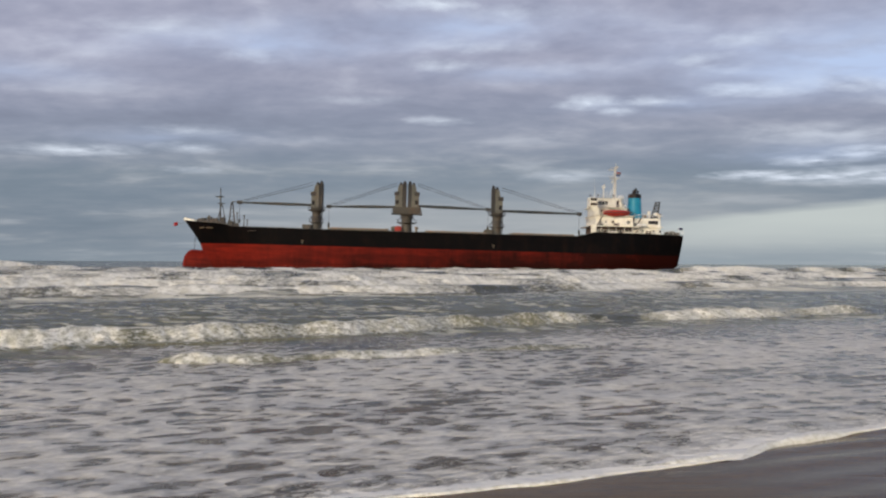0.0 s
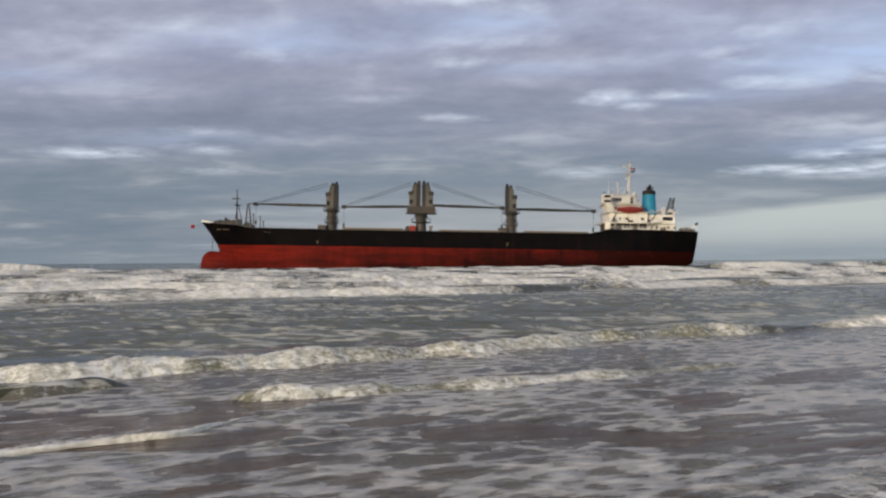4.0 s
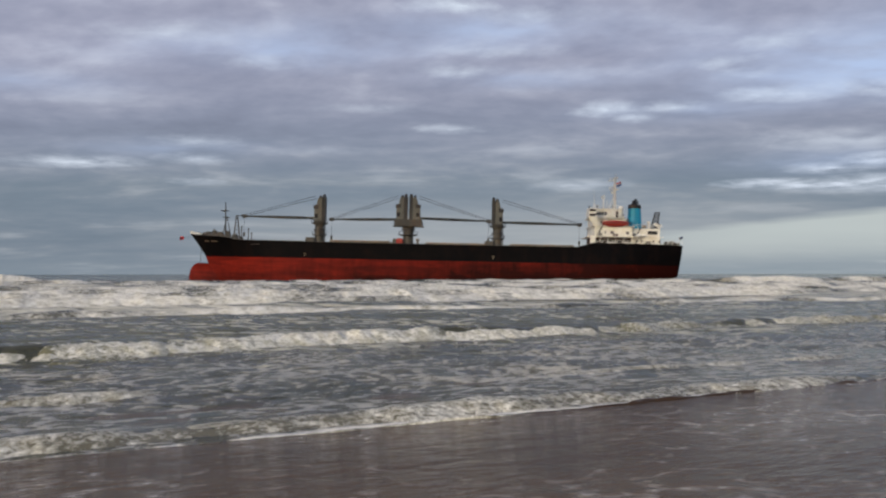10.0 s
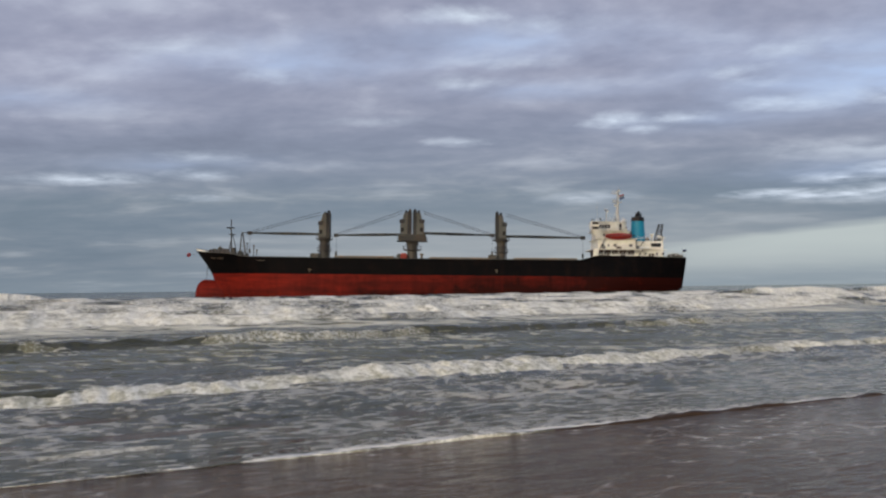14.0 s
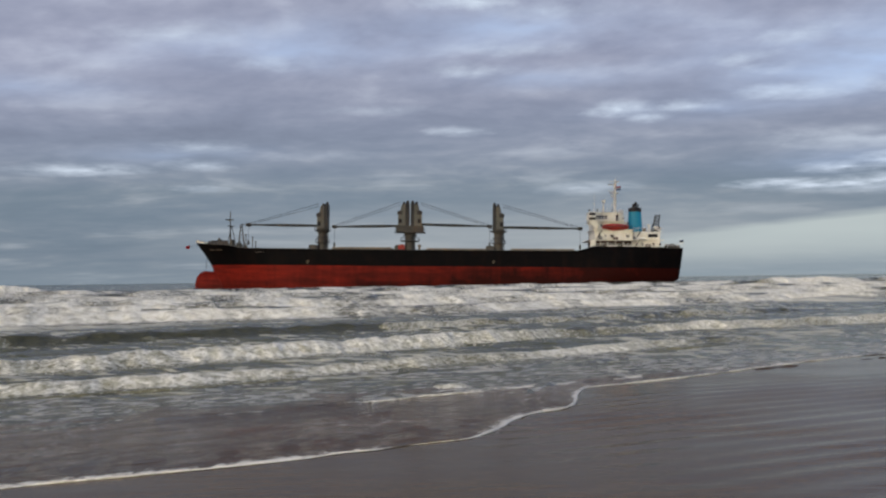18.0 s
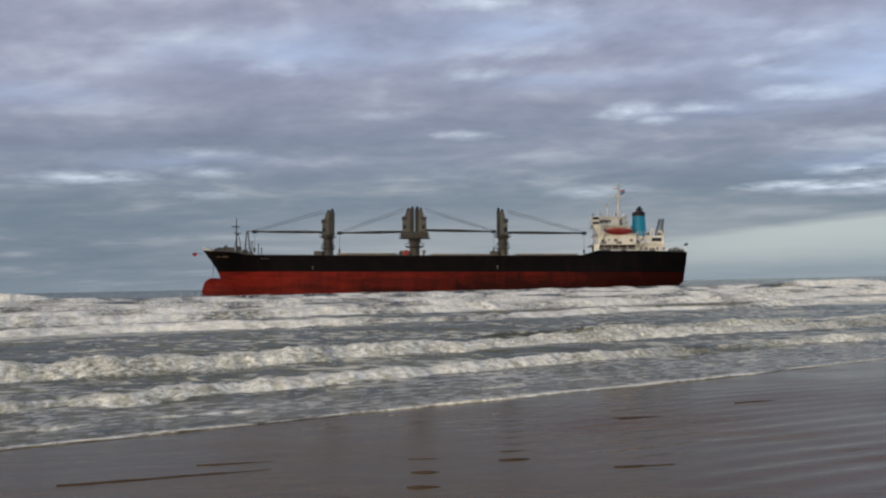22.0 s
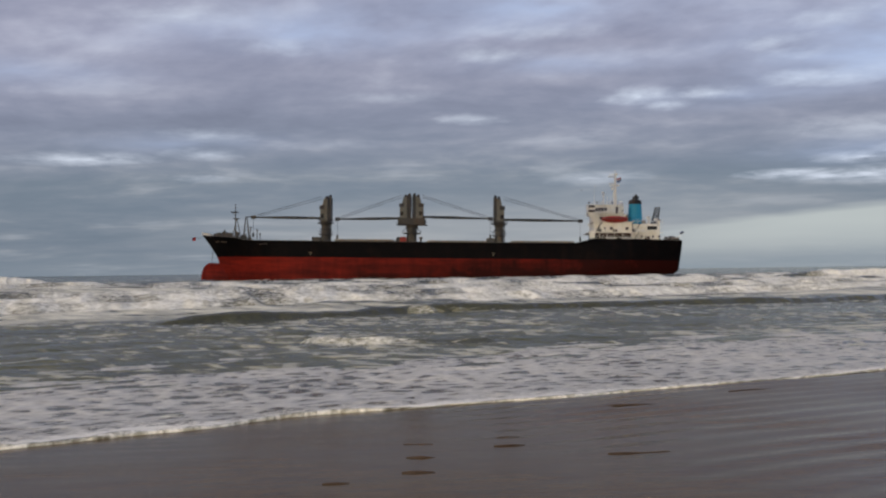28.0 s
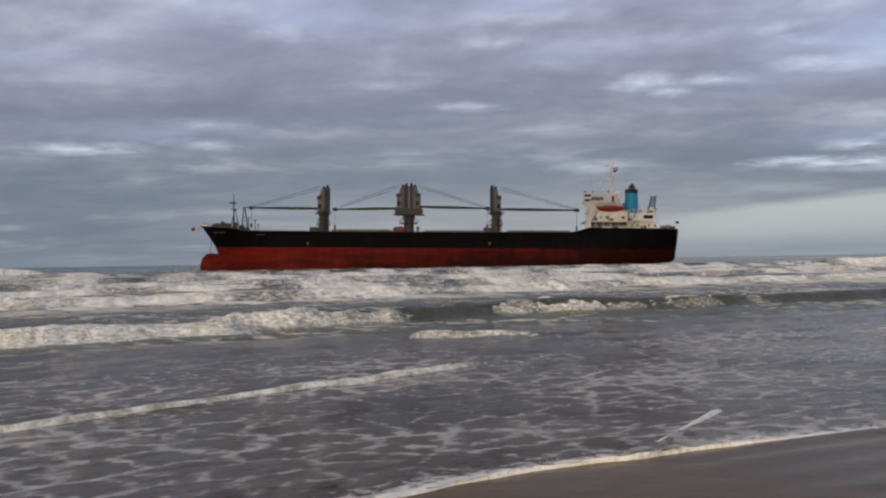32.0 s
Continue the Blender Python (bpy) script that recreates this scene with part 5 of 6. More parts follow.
# every wave of the inner surf: its ends, line, height, how broken, width, kind, froth; then where its middle stands, its turn, and rows of (t, n, sink and, if it slides along the shore, how far)
RUNS = [
    # the first wave in
    ((-30, 42, ((0, 0), (9, 0.2), (15, 1.3), (35, 1.0)), ((-30, 0.45), (10, 0.42), (35, 0.34)), ((0, 0.9), (2.5, 0.8), (3.2, 0.35), (4.2, 0.9), (18, 0.8), (21, 0.2), (23, 0.8), (31, 0.7), (36, 0.3)), 1.0, 0, FOAM), 0, 0,
     ((0, 24.3, 0), (0.5, 23.3, 0), (1, 22.5, 0), (2, 20.7, -0.02), (3, 18.0, -0.02), (3.5, 17.4, 0.0), (5.5, 14.9, 0.20), (6, 14.1, 0.25), (7, 13.0, 0.32), (8, 11.8, 0.38), (9, 11.1, 0.42), (10, 10.9, 0.46), (11.5, 10.8, 0.5), (15, 10.8, 0.7), (32, 11, 1.2))),
    # the silty bore that it ends as
    ((-26, 34, ((-26, 0.4), (0, 0), (9, 0.1), (30, 0.4)), ((-26, 0.24), (8, 0.22), (18, 0.13), (34, 0.1)), ((-26, 0.6), (0, 0.7), (8, 0.6), (34, 0.55)), 0.7, 0, FROTH), 0, 0,
     ((0, 24, 1.2), (3.5, 17.0, 0.5), (5.5, 14.7, 0.04), (6, 13.9, 0), (7, 12.8, 0), (8, 11.5, 0), (9, 10.8, 0), (10, 10.6, 0.01), (11, 10.5, 0.05), (12, 10.4, 0.10), (13, 10.2, 0.15), (14.5, 10.4, 0.25), (17, 11, 0.5), (32, 11, 1.2))),
    # the small one before it
    ((2.2, 14.5, ((2, 0.2), (5, -0.2), (9, -0.5), (14, -0.7)), ((2, 0.34), (4, 0.40), (6, 0.2), (14, 0.2)), ((2, 0.4), (4, 0.8), (6, 0.6), (8, 0.8), (14, 0.7)), 0.6, 0, FOAM), 0, 0,
     ((0, 18.4, 0), (1, 17.1, 0.0), (2, 15.4, -0.05), (3, 13.9, -0.06), (3.5, 13.3, -0.04), (4.4, 12.3, 0.1), (5.5, 11.4, 0.5), (32, 12, 1.2))),
    # the plunging end that rolls in beside the bow
    ((-9, 2.6, ((-9, 0.5), (0, 0), (2.5, 0.3)), ((-9, 0.4), (1, 0.36), (2.5, 0.2)), ((-9, 0.5), (0, 0.35), (3, 0.5)), 0.8, 0, FROTH), 0, 3,
     ((0, 19.5, 1.2), (1.5, 18.0, 0.8), (3, 15.6, 0.1), (3.5, 15.1, 0.02), (5.5, 13.4, 0.02), (6, 13.0, 0.06), (7, 12.2, 0.2), (8, 11.8, 0.45), (32, 13, 1.2))),
    # the second wave
    ((-20, 46, ((0, 0), (3, 0.1), (9, 0.9), (15, 1.2), (25, 1.6)), ((-20, 0.35), (1, 0.5), (12, 0.42), (30, 0.34)), ((-8, 0.2), (0, 0.05), (1.8, 0.9), (12, 0.95), (14, 0.2), (18, 0.1), (22, 0.4), (28, 0.2), (36, 0.2)), 1.1, 1, FOAM), 0, 0,
     ((0, 47, 1.2), (3.5, 38.5, 0.9), (5.5, 34.1, 0.06), (6, 32.9, 0), (7, 30.9, 0), (8, 28.3, 0), (9, 25.7, 0), (10, 24.2, 0), (11, 22.9, 0), (12, 21.7, 0), (13, 20.3, 0.03), (14, 18.3, 0.10), (14.5, 17.7, 0.15), (16.5, 15.9, 0.36), (17, 15.0, 0.39),
      (18, 14.1, 0.42), (19, 13.9, 0.44), (20, 13.6, 0.46), (22, 13.9, 0.5), (24, 13.4, 0.5), (32, 13, 1.4))),
    # its foam, once it has broken all along
    ((-20, 46, ((0, 0), (3, 0.1), (9, 0.9), (15, 1.2), (25, 1.6)), ((-20, 0.34), (1, 0.35), (12, 0.36), (30, 0.34)), ((-20, 0.8), (0, 0.7), (2, 0.9), (20, 0.85), (36, 0.7)), 1.05, 0, FOAM), 0, 0,
     ((0, 47, 1.6), (6, 32.7, 1.0), (8, 28.1, 0.5), (9, 25.5, 0.22), (10, 24.0, 0.05), (11, 22.7, 0.02), (12, 21.5, 0), (13, 20.1, 0.02), (14, 18.1, 0.06), (14.5, 17.5, 0.10), (16.5, 15.7, 0.28), (17, 14.8, 0.33), (18, 13.9, 0.38), (19, 13.7, 0.42), (22, 13.7, 0.5), (32, 13, 1.4))),
    # ripples ahead of it
    ((8, 26, ((8, 0), (26, -0.5)), ((8, 0.2), (26, 0.16)), ((8, 0.5), (16, 0.7), (26, 0.2)), 0.55, 0, FROTH), 0, 0,
     ((0, 32, 1.2), (6, 22, 0.8), (8, 18.4, 0.06), (9, 16.8, 0), (10, 14.6, 0.02), (11, 13.4, 0.05), (12, 12.3, 0.07), (13, 11.4, 0.12), (14.5, 10.7, 0.22), (17, 10.6, 0.5), (32, 11, 1.2))),
    # the third: a green swell that turns white, and a ridge ahead of it
    ((-22, 46, ((0, 0), (6, 0.6), (12, 1.3), (20, 1.8), (40, 1.6)), ((-22, 0.5), (2, 0.52), (8, 0.46), (40, 0.38)), ((-22, 0.4), (0, 0.15), (6, 0.1), (9, 0.4), (16, 0.1), (34, 0.4)), 1.2, 1, FOAM), 0, 0,
     ((0, 62, 1.2), (8, 46, 0.9), (10, 42.5, 0.3), (11, 41, 0.06), (12, 39.6, 0), (13, 37.6, 0), (14, 34.4, 0), (14.5, 31.5, 0.04), (16.5, 25.2, 0.4), (18, 23, 0.8), (32, 12, 1.2))),
    ((-22, 46, ((0, 0), (6, 0.6), (12, 1.3), (20, 1.8), (40, 1.6)), ((-22, 0.42), (10, 0.40), (40, 0.36)), ((-22, 0.7), (0, 0.75), (4, 0.8), (14, 0.85), (20, 0.7), (34, 0.6)), 1.1, 0, FOAM), 0, 0,
     ((0, 62, 1.2), (12, 40.0, 0.8), (13, 38, 0.5), (14, 34.6, 0.24), (14.5, 31.7, 0.14), (16.5, 25.2, 0), (17, 24.7, 0), (18, 23.7, 0), (19, 22.1, 0), (20, 20.6, 0.04), (21, 19.0, 0.10), (22, 17.8, 0.17), (23, 16.0, 0.20), (24, 14.8, 0.22), (25, 14.1, 0.30), (27, 13, 0.5), (32, 12, 1.2))),
    # a low bore left of it, spilling into the shallows
    ((-12, 3.6, ((-12, 0.6), (0, 0), (3.5, 0.3)), ((-12, 0.2), (3, 0.22)), ((-12, 0.4), (0, 0.55), (3, 0.7)), 0.55, 0, FROTH), 0, 0,
     ((0, 32, 1.2), (7, 21, 0.8), (8.5, 17.6, 0.15), (9, 16.8, 0.06), (10, 15.2, 0), (11, 13.6, 0), (12, 12.4, 0.02), (13, 11.8, 0.06), (14, 11.4, 0.14), (15, 11.2, 0.3), (32, 12, 1.2))),
    ((-14, 26, ((0, 0), (12, 0.6), (20, 1.5)), ((-14, 0.22), (26, 0.2)), ((-14, 0.4), (2, 0.5), (4, 0.75), (16, 0.7), (24, 0.4)), 0.7, 0, FOAM), 0, 0,
     ((0, 45, 1.2), (12, 30, 0.8), (14.5, 24.5, 0.2), (16.5, 20.7, 0), (17, 20.0, 0), (18, 19.2, 0), (19, 17.6, 0.02), (20, 16.7, 0.06), (21, 15.6, 0.1), (22, 14.9, 0.16), (24, 13.6, 0.4), (32, 12, 1.2))),
    # the fourth: green at first, then white as it breaks
    ((-24, 48, ((0, 0), (7, 0.3), (11, 1.0), (20, 0.9), (40, 1.2)), ((-24, 0.55), (2, 0.55), (9, 0.46), (22, 0.36), (48, 0.34)), ((-24, 0.5), (-1, 0.6), (0.5, 0.2), (2, 0.0), (4, 0.4), (7, 0.35), (9, 0.0), (14, 0.0), (17, 0.5), (22, 0.2), (40, 0.3)), 1.2, 1, FOAM), 0, 0,
     ((0, 72, 1.4), (15, 44, 1.0), (16.5, 36.5, 0.05), (17, 35.0, 0), (18, 33.4, 0), (19, 31.6, 0), (20, 29.6, 0), (21, 26.8, 0), (22, 24.4, 0.06), (23, 21.9, 0.2), (24, 19.8, 0.3), (25, 18.3, 0.2), (27.5, 13.3, 0.6), (30, 10.4, 0.9), (32, 10, 1.2))),
    ((-24, 48, ((0, 0), (7, 0.3), (11, 1.0), (20, 0.9), (40, 1.2)), ((-24, 0.58), (2, 0.58), (9, 0.48), (22, 0.38), (48, 0.36)), ((-24, 0.8), (0, 0.85), (9, 0.9), (12, 0.75), (17, 0.85), (40, 0.7)), 1.25, 0, FOAM), 0, 0,
     ((0, 72, 1.6), (15, 44, 1.2), (18, 33.2, 0.7), (19, 31.4, 0.42), (20, 29.4, 0.22), (21, 26.6, 0.10), (22, 24.1, 0.04), (23, 21.5, 0.0), (24, 19.4, 0.06), (25, 18.1, 0.17), (25.5, 17.2, 0.22), (27.5, 13.1, 0.42), (28, 12.4, 0.5), (30, 10.4, 0.8), (32, 10, 1.2))),
    # the fifth: a foaming roller, and the green swell beside it
    ((-22, 9.5, ((-22, 1.5), (0, 0.2), (6, 0.6)), ((-22, 0.6), (0, 0.56), (8, 0.5)), ((-22, 0.9), (0, 0.8), (7, 0.9)), 1.5, 0, FOAM), 0, 0,
     ((0, 70, 1.2), (26, 42, 1.0), (28, 36, 0.5), (29, 33.0, 0.12), (30, 31.2, 0.04), (31, 29.6, 0), (32, 25.9, 0))),
    ((2, 60, ((2, 0), (13, 0.6), (19, 2.0), (28, 0.5), (45, -2)), ((2, 0.5), (8, 0.62), (60, 0.5)), ((2, -0.2), (6, -0.1), (8, 0.2), (12, 0.25), (14.5, -0.2), (17, -0.1), (19, 0.35), (21, 0.3), (24, -0.2), (27, 0.25), (31, -0.1), (60, 0)), 1.4, 1, FOAM), 0, 0,
     ((0, 80, 1.4), (24, 48, 1.0), (26.5, 41, 0.4), (27.5, 38.5, 0.1), (28.5, 35.6, 0.04), (29, 34.3, 0), (30, 32.9, 0), (31, 31.2, 0), (32, 27.4, 0))),
    ((3.5, 34, ((2, 0), (13, 0.6), (19, 2.0), (28, 0.5), (45, -2)), ((5, 0.56), (34, 0.5)), ((3.5, 0.5), (5, 0.8), (12, 0.8), (14, 0.0), (17, 0.2), (18.5, 0.8), (22, 0.7), (25, 0.0), (27, 0.6), (31, 0.2)), 1.3, 0, FOAM), 0, 0,
     ((0, 80, 1.6), (26.5, 41, 1.0), (29, 34.2, 0.6), (30, 32.8, 0.4), (31, 31.1, 0.25), (32, 27.3, -0.04))),
    # a peak of its own inside them
    ((-3.6, 3.4, FLAT, ((-3, 0.26), (3, 0.24)), ((-3, 0.3), (0, 0.6), (2, 0.3)), 0.8, 1, FOAM), 12.2, -26,
     ((0, 40, 1.2), (25, 27, 0.8), (27.5, 24.4, 0.12), (28.5, 23.4, 0, -2.5), (29, 23.0, 0, -2.0), (30, 22.6, 0), (31, 21.2, -0.03, 0.4), (32, 19.4, -0.05, 0.4))),
    # a low bore that bends in across the shallows
    ((-14, 10.4, ((-14, 0.4), (0, 0), (10, 0)), ((-14, 0.10), (10, 0.13)), ((-14, 0.5), (2, 0.8), (5, 1.1), (8, 1.1)), 0.20, 0, FOAM), 0, 16,
     ((0, 30, 1.2), (27, 21, 0.7), (29, 17.5, 0.3), (29.8, 16.4, 0.08), (30.5, 15.0, -0.04), (31, 14.1, -0.07), (32, 11.6, -0.07))),
    ((-1.6, 1.6, FLAT, ((-1, 0.12), (1, 0.12)), ((-1, 0.6), (1, 0.8)), 0.4, 0, FROTH), 13.1, -4,
     ((0, 24, 1.2), (29, 14.5, 0.4), (30.5, 12.5, 0.06), (31, 11.9, 0.0), (32, 11.1, 0.0))),
    ((-1.5, 1.5, FLAT, ((-1, 0.05), (1, 0.04)), ((-1, 1.2), (1, 1.2)), 0.07, 0, LIP), 6.75, 30,
     ((0, 24, 1.2), (29, 11.5, 0.4, -3), (30.3, 9.0, 0.08, -2), (31, 8.05, 0.0, -1.2), (31.5, 7.6, -0.01, -0.6), (32, 7.1, -0.02))),
    # a cross-wave thrown back along the second
    ((-4, 4, FLAT, ((-4, 0.17), (4, 0.17)), ((-4, 0.5), (4, 0.6)), 0.5, 0, FROTH), 7.8, 42,
     ((0, 30, 1.2), (10, 20, 0.6), (11.5, 18.2, 0.02), (13, 17.3, 0), (14.5, 15.6, 0.02), (16.5, 13.6, 0.06), (18, 12.4, 0.16), (20, 12, 0.5), (32, 12, 1.2))),
    ((-15, 15, FLAT, ((-15, 0.4), (15, 0.4)), ((-15, 0.4), (0, 0.7), (15, 0.4)), 1.0, 0, FOAM), 30, -6,
     ((0, 34, 1.2), (19, 34, 0.8), (21, 30, 0.1), (24, 26, 0), (25.5, 24.4, 0.05), (27.5, 22.5, 0.5), (32, 20, 1.0))),
]
# the outer bar, where the sea breaks all the time: middle, turn, length, height, width, how broken, and rows of (t, n, sink)
BAR = [
    (20, 0, 190, 0.6, 2.0, 0.74, ((0, 56, 0), (8, 47, 0.1), (12, 43, 0.5), (16, 41, 1.4), (32, 41, 2.0))),
    (25, 1, 230, 0.66, 2.2, 0.78, ((0, 72, 0), (12, 57, 0), (20, 48, 0.1), (25, 44, 0.6), (32, 42, 1.6))),
    (30, -1, 260, 0.74, 2.4, 0.78, ((0, 88, 0), (16, 68, 0), (26, 56, 0), (32, 50, 0.1))),
    (35, 2, 300, 0.72, 2.8, 0.74, ((0, 108, 0), (16, 86, 0), (32, 65, 0))),
    (40, 0, 340, 0.75, 3.2, 0.7, ((0, 134, 0), (16, 110, 0), (32, 84, 0))),
    (40, 1, 400, 0.8, 3.6, 0.62, ((0, 168, 0.1), (16, 140, 0), (32, 112, 0))),
    (-12, 1, 64, 1.45, 4.2, 0.62, ((0, 192, 0), (16, 170, 0.1), (32, 148, 0))),
    (-30, -1, 90, 2.1, 4.8, 0.62, ((0, 250, 0), (16, 226, 0), (32, 202, 0.1))),
    (185, -2, 110, 1.6, 3.8, 0.62, ((0, 152, 0), (16, 132, 0), (32, 112, 0.1))),
    (40, -1, 480, 0.85, 4.4, 0.45, ((0, 215, 0.1), (16, 184, 0), (32, 152, 0))),
]
waves = []
for i, ((s0, s1, line, tall, white, w, kind, froth), mid, turn, rows) in enumerate(RUNS):
    waves.append((breaker(s0, s1, line, tall, white, w, i + 1.0, kind, 0.15, froth), mid, turn, rows))
for i, (mid, turn, length, h, w, fo, rows) in enumerate(BAR):
    waves.append((breaker(-length / 2, length / 2, FLAT, ((0, h),), ((0, fo),), w, i + 31.0, 0, 1.6, SURF, 1.2), mid, turn, rows))

FIRST = ((-40, 0.3), (2, 0.3), (4.5, 0), (6.2, -0.1), (7.5, 0.2), (20, 0.2))
LAST = ((-20, 0.1), (0, 0), (2, 0.1), (4, 0.45), (6, 0.15), (9, -0.25), (14, -0.7), (30, -1.4))
GONE = ((12, 17, 0.3), (32, 17, 0.4))
SWASHES = [
    # material, edge, lip height, froth, lift, bulge, knots, floating level, chop, rows of (t, n, sink)
    (NET_HEAVY, LIP, 0.055, 0.7, 0.0, 0.12, FIRST, -0.24, 0.05, ((0, 6.0, 0), (0.5, 5.4, 0.002), (1, 4.8, 0.012), (1.4, 4.4, 0.03), (2.2, 3.8, 0.08), (3.2, 4.2, 0.12), (4.6, 4.6, 0.16), (7, 9, 0.2)) + GONE),
    (NET_SOFT, LIP, 0.03, 0.5, 0.0, 0.12, FIRST, -0.26, 0.05, ((0, 6.05, 0.012), (0.5, 5.45, 0.01), (1, 4.9, 0.004), (2, 3.95, 0), (2.6, 3.6, 0), (3.5, 3.7, 0.008), (4.6, 4.4, 0.03), (7, 9, 0.2)) + GONE),
    (FILM, LIP, 0.01, 0.02, 0.0, 0.2, ((-40, 0),), -0.6, 0.0, ((0, 3.4, 0.1), (2.5, 3.4, 0.07), (3.5, 3.4, 0.03), (4.6, 3.4, 0), (5.2, 3.4, -0.012), (7, 3.4, -0.014), (10.3, 3.4, -0.014), (12, 3.4, -0.012), (13.5, 3.4, -0.008), (14.5, 3.4, 0), (16, 3.6, 0.02), (18, 6, 0.1), (20, 12, 0.3), (32, 17, 0.4))),
    (FILM, LIP, 0.03, 0.20, 0.034, 0.12, ((-40, -2.7), (-1, -2.5), (1.5, -2.2), (3.3, -1.1), (4.4, -0.4), (5.4, 0.1), (8, -0.3), (15, 0.1)), -0.5, 0.04,
     ((0, 16.6, 0.2), (2, 14.4, 0.05), (3, 13.3, 0), (3.5, 12.8, 0), (5.5, 11.3, 0), (6, 10.7, 0), (7, 10.35, 0), (7.7, 10.3, 0.006), (8.3, 10.4, 0.03), (9, 10.6, 0.12), (12, 16, 0.3), (32, 17, 0.4))),
    (NET_MED, FROTH, 0.05, 0.55, 0.024, 0.15, ((-20, 0.2), (0, 0), (7, 0), (15, 0.2)), -0.12, 0.12, ((0, 26, 0.4), (5.5, 14.8, 0.02), (7, 12.8, 0), (8, 11.4, 0), (9, 10.6, 0), (10, 10.35, 0), (11, 10.2, 0), (12, 10.2, 0), (13, 9.9, 0), (14.5, 10.1, 0), (16.5, 11.4, 0.01), (18, 14, 0.06), (20, 17, 0.2), (32, 17, 0.4))),
    (FILM, LIP, 0.02, 0.12, 0.004, 0.12, ((-40, 0.5), (0, 0.3), (2.5, 0), (5.0, 0.1), (7.5, 1.8), (10.5, 4.4), (21, 6), (60, 8)), -0.5, 0.04,
     ((0, 30, 0.5), (12, 13, 0.05), (13, 11.2, 0.01), (14.5, 9.9, 0), (16.5, 9.3, 0), (18, 9.2, 0), (19.2, 9.3, 0.006), (20, 9.35, 0.018), (21, 9.4, 0.03), (22.5, 9.4, 0.05), (24, 9.6, 0.06), (32, 12, 0.3))),
    (NET_MED, FROTH, 0.022, 0.24, 0.008, 0.2, ((-40, -0.3), (0, 0), (6, 0.3), (13, 0.6), (20, 1.3), (60, 3)), -0.06, 0.10, ((0, 26, 0.4), (14.5, 17.4, 0.1), (16.5, 15.4, 0.02), (17, 14.6, 0), (18, 13.8, 0), (19, 13.5, 0), (20, 13.0, 0), (21, 13.0, 0), (22, 13.3, 0), (23, 12.7, 0), (24, 13.0, 0), (25, 13.2, 0), (25.5, 13.2, 0), (27, 14, 0.03), (29, 16, 0.1), (32, 17, 0.2))),
    (NET_HEAVY, FROTH, 0.04, 0.7, 0.006, 0.12, LAST, -0.10, 0.06, ((0, 40, 0.6), (23, 24, 0.3), (25.5, 17.4, 0.1), (27.5, 12.3, 0), (28, 11.6, 0), (28.5, 11.2, 0), (29, 10.3, 0), (29.5, 9.1, 0.002), (30, 8.6, 0.014), (31, 7.4, 0.04), (32, 6.3, 0.08))),
    (NET_LACE, LIP, 0.035, 0.20, 0.006, 0.12, LAST, -0.10, 0.06, ((0, 40, 0.6), (23, 24, 0.4), (27.5, 12.3, 0.1), (28.5, 11.2, 0.04), (29, 10.3, 0.016), (29.5, 9.1, 0.006), (30, 8.6, 0), (30.5, 7.9, 0), (31, 7.2, 0), (31.5, 6.6, 0), (32, 6.0, 0))),
]
sheets = []
for i, (mat, edge_mat, lip, froth, lift, bulge, knots, level, rough, rows) in enumerate(SWASHES):
    sheets.append((swash(mat, edge_mat, 17, lip, froth, i + 1.5, bulge, knots, level, rough, 7.5 if i == 4 else 99.0, {3: 1.1, 4: 0.8, 5: 0.9, 6: 0.8}.get(i, 0.25)), lift, rows))


# ---- thin dark strips painting shaded scarps and dark reflections on the sand: s, n, length, turn from the shore's line ----
RIDGES = [
    (6.9, 9.8, 0.7, -25), (8.55, 9.85, 1.4, -27), (11.4, 10.0, 1.7, -20), (12.6, 9.7, 1.3, -20), (5.95, 6.95, 0.8, -23), (5.3, 8.6, 0.3, -25), (2.0, 9.45, 3.2, -14),
    (4.24, 8.85, 0.36, -25), (3.9, 8.1, 0.3, -25), (3.54, 7.4, 0.32, -25), (2.7, 7.4, 0.25, -25), (5.0, 8.1, 0.35, -25), (2.4, 9.95, 1.0, -20), (15.5, 9.8, 2.4, -18),
]
SCARP_DARK = paint("scarp shade brown", (0.045, 0.030, 0.021), 0.5, (0.05, 0.032, 0.02), 0.6, 3.0, spec=0.1)


def scarp_shade(length, seed):
    """A low lens with a ragged outline, steep towards the land, coloured dark as a scarp's shade."""
    rows = max(8, int(length / 0.025))
    verts, faces = [], []
    prof = [(-0.5, -0.03), (-0.42, 0.5), (-0.25, 1.0), (0.1, 0.8), (0.6, 0.3), (1.1, -0.03)]
    for i in range(rows + 1):
        u = i / rows
        k = max(0.02, math.sin(math.pi * u)) ** 0.8 * max(0.05, 0.75 + 0.8 * noise.noise(Vector((u * length * 4.0, seed, 1))) + 0.5 * noise.noise(Vector((u * length * 11.0, seed, 3))))
        bend = 0.07 * noise.noise(Vector((u * length * 1.2, seed, 5)))
        for py, pz in prof:
            verts.append((length * (u - 0.5), bend + py * (0.055 if length > 0.6 else 0.035) * k, 0.012 * pz * k - (0.03 if pz < 0 else 0.0)))
    k = len(prof)
    for i in range(rows):
        for q in range(k - 1):
            a = i * k + q
            faces.append((a, a + k, a + k + 1, a + 1))
    return tagged(mesh_ob("scarp_shade", verts, faces, SCARP_DARK, True), "thin dark strip painted as a sand scarp's shade", "silt ridge", "ridges of silt on the beach")


ridges = [(scarp_shade(length, i * 1.7), s, n, turn) for i, (s, n, length, turn) in enumerate(RIDGES)]

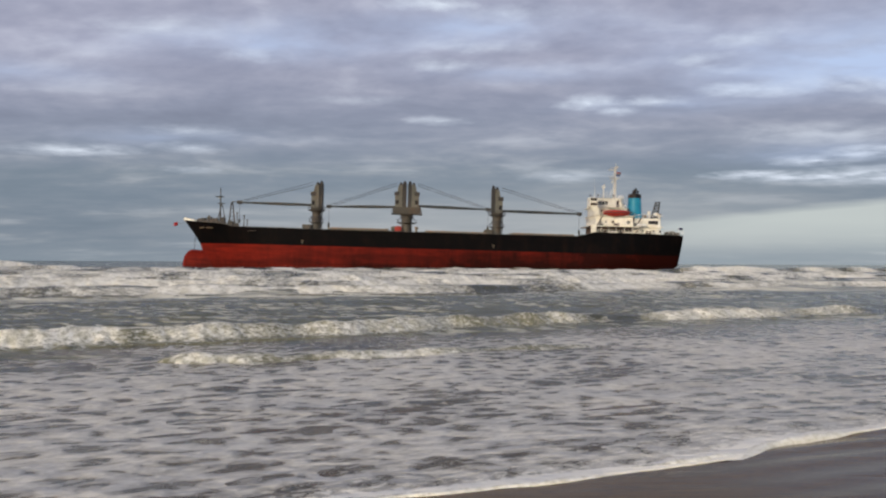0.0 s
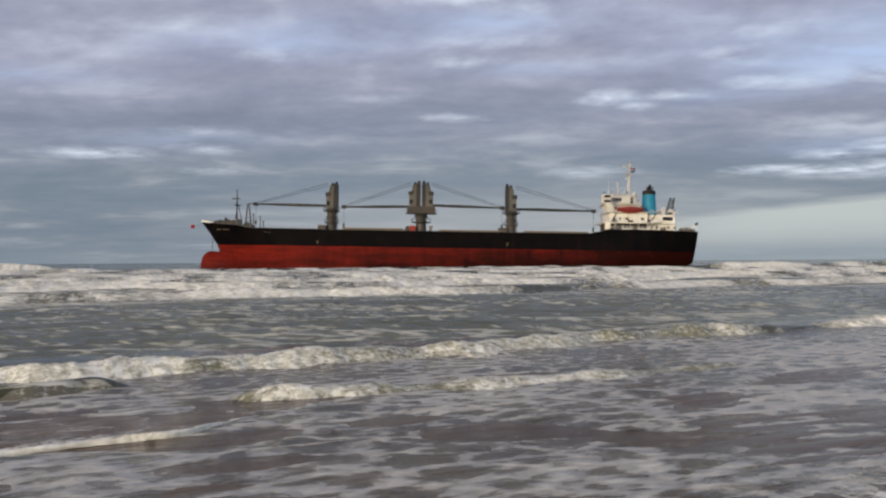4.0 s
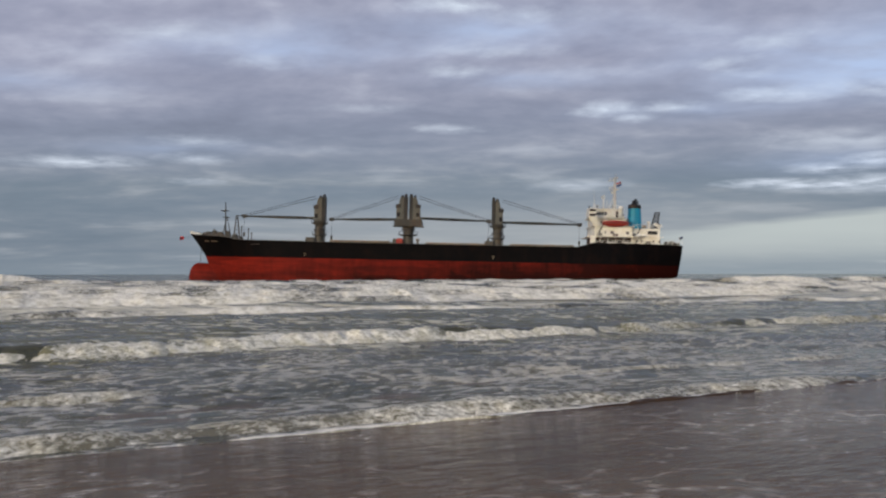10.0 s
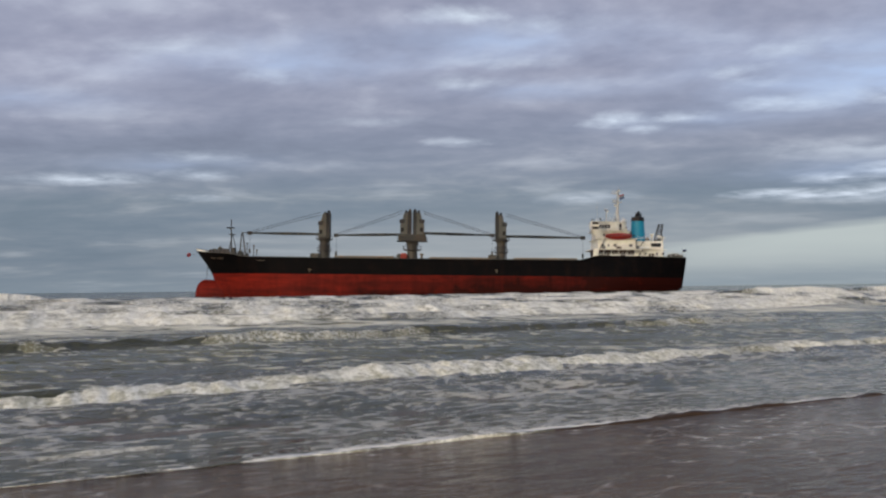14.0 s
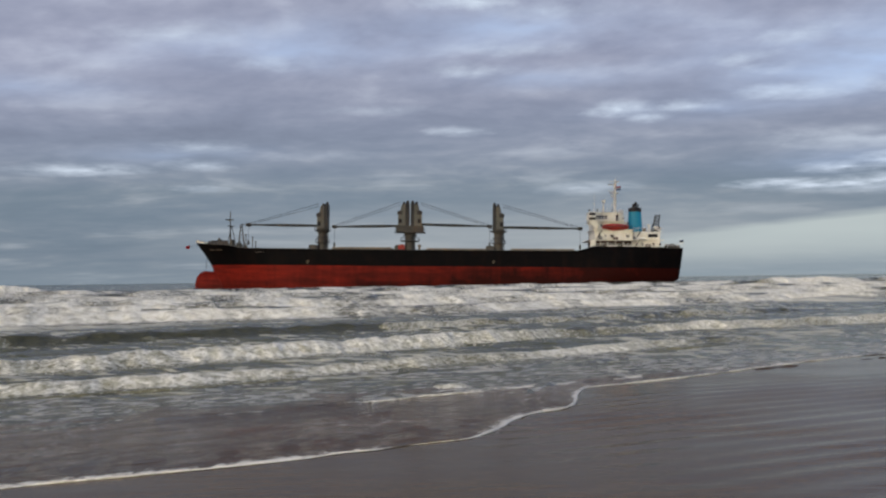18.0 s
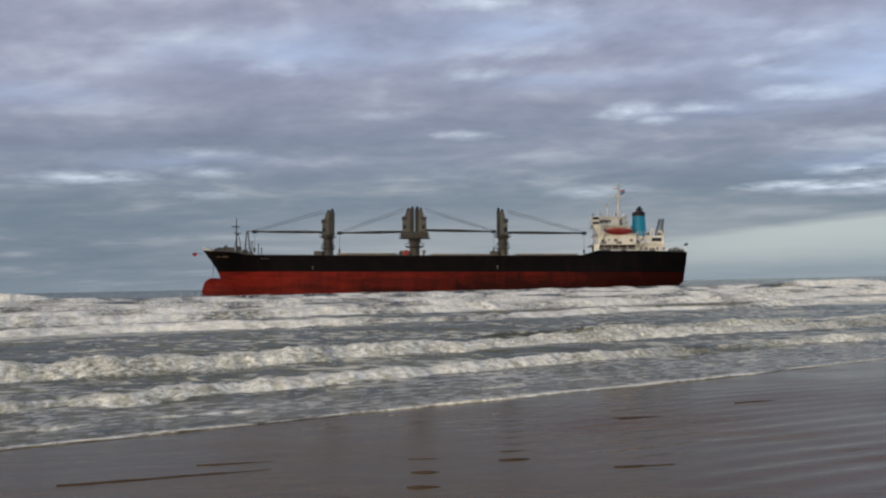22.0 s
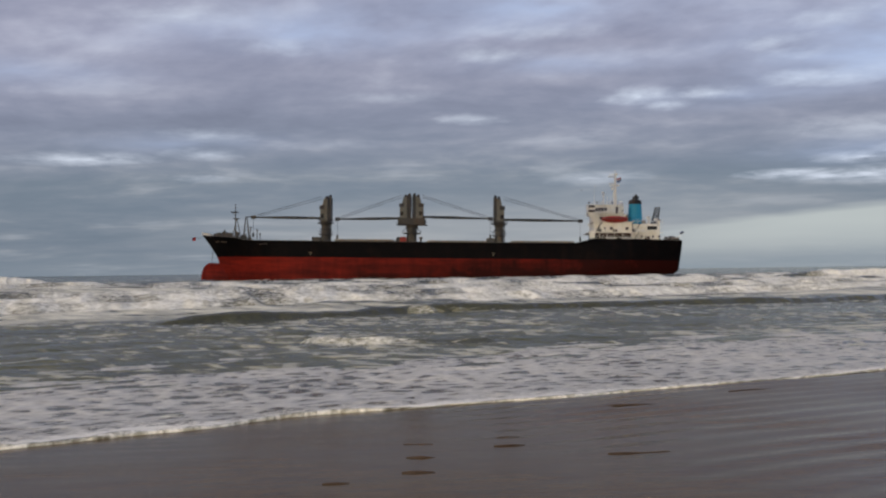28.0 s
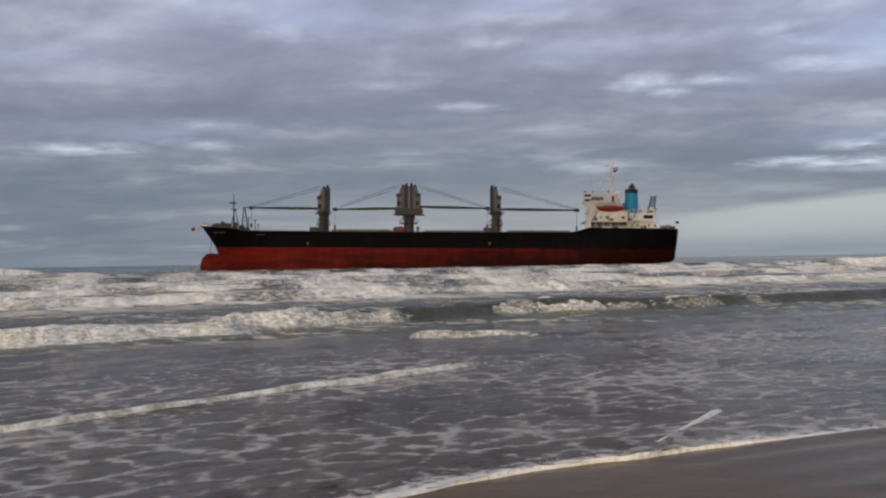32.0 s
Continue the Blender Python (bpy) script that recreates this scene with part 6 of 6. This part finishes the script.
# ---- a gull over the ship ----
def make_gull():
    bm = B()
    rings = []
    for i in range(9):
        u = i / 8
        r = 0.09 * math.sin(math.pi * (0.05 + 0.93 * u)) ** 0.7
        rings.append([bm.verts.new((0.46 * (u - 0.5), r * math.cos(2 * math.pi * j / 8), r * math.sin(2 * math.pi * j / 8))) for j in range(8)])
    for a, b in zip(rings, rings[1:]):
        for j in range(8):
            bm.faces.new((a[j], a[(j + 1) % 8], b[(j + 1) % 8], b[j]))
    bm.faces.new(rings[0][::-1])
    bm.faces.new(rings[-1])
    me = bpy.data.meshes.new("gull")
    bm.to_mesh(me)
    bm.free()
    me.materials.append(FEATHER)
    body = tagged(new("gull", me), "small dark gull flying past the bridge", "bird")
    wings = []
    for sgn in (-1, 1):
        w = B()
        pts = [(-0.14, 0.0), (-0.19, 0.34), (-0.04, 0.74), (0.07, 0.71), (0.07, 0.32), (0.14, 0.0)]
        f = w.faces.new([w.verts.new((x, sgn * y, 0.0)) for x, y in pts])
        bmesh.ops.solidify(w, geom=[f], thickness=0.025)
        wings.append((part("wing", w, FEATHER, body), sgn))
    tl = B()
    f = tl.faces.new([tl.verts.new(p) for p in ((0.18, -0.03, 0), (0.36, -0.08, 0), (0.36, 0.08, 0), (0.18, 0.03, 0))])
    bmesh.ops.solidify(tl, geom=[f], thickness=0.02)
    part("tail", tl, FEATHER, body)
    return body, wings


FEATHER = paint("gull feathers", (0.05, 0.05, 0.055), 0.8, amount=0.1)
gull, gull_wings = make_gull()


def along(s, n, z, turn=0.0):
    x, y = to_world(s, n)
    return pose(x, y, z, 0, 0, SHORE + turn)


def motions():
    walk(clouds, [(0, pose(0, 0, 0)), (32, pose(36, -61, 0))])
    walk(sea, [(t, pose(-SN * d - CS * d * 0.4, CS * d - SN * d * 0.4, 0.01 * math.sin(t))) for t, d in ((0, 3.0), (6, 1.9), (12, 0.7), (18, -0.5), (25, -1.8), (32, -3.0))])
    walk(ship, [(t, pose(60.0, 270.2 + 4.14 * t / 32, 0, 0, 1.27, 0.61 - 4.92 * t / 32)) for t in (0, 8, 16, 24, 32)])
    for ob, mid, turn, rows in waves:
        walk(ob, [(t, along(mid + sum(aside), n, max(0.0, SAND0 - SLOPE * n) - 0.02 - sink, turn)) for t, n, sink, *aside in rows])
    for ob, lift, rows in sheets:
        walk(ob, [(t, along(0, n, SAND0 - SLOPE * n - sink + lift)) for t, n, sink in rows])
    for ob, s, n, turn in ridges:
        walk(ob, [(t, along(s, n, SAND0 - SLOPE * n - sink, turn)) for t, sink in ((0, 0.04), (18, 0.04), (21.5, 0.0), (24.5, 0.0), (27.5, 0.04 if s < 2.5 else 0.0), (32, 0.04 if s < 2.5 else 0.0))])
    walk(gull, [(t, pose(x, y, z, 0, 0, rz)) for t, x, y, z, rz in (
        (0, 520, 300, 52, 0), (20, 190, 296, 44, 0), (24, 99.5, 290, 33.3, 0), (26, 72.0, 290, 31.2, 0), (28, 44.6, 289, 29.2, 0), (28.5, 39.3, 290, 30.8, 0),
        (29.2, 35.3, 296, 27.8, -40), (30.2, 34.3, 306, 14, -80), (31, 35.3, 312, 6, -100), (32, 37.3, 318, 5, -120))])
    for ob, sgn in gull_wings:
        walk(ob, [(t * 0.2, pose(0, 0, 0, sgn * (8 + 26 * math.sin(t * 1.6)), 0, 0)) for t in range(161)])
    for i, ob in enumerate(FLAGS):
        p = ob.location.copy()
        walk(ob, [(t * 0.8, pose(p.x, p.y, p.z, 0, 14 * math.sin(t * 1.7 + i), 16 * math.sin(t * 2.3 + 2 * i))) for t in range(41)])


motions()
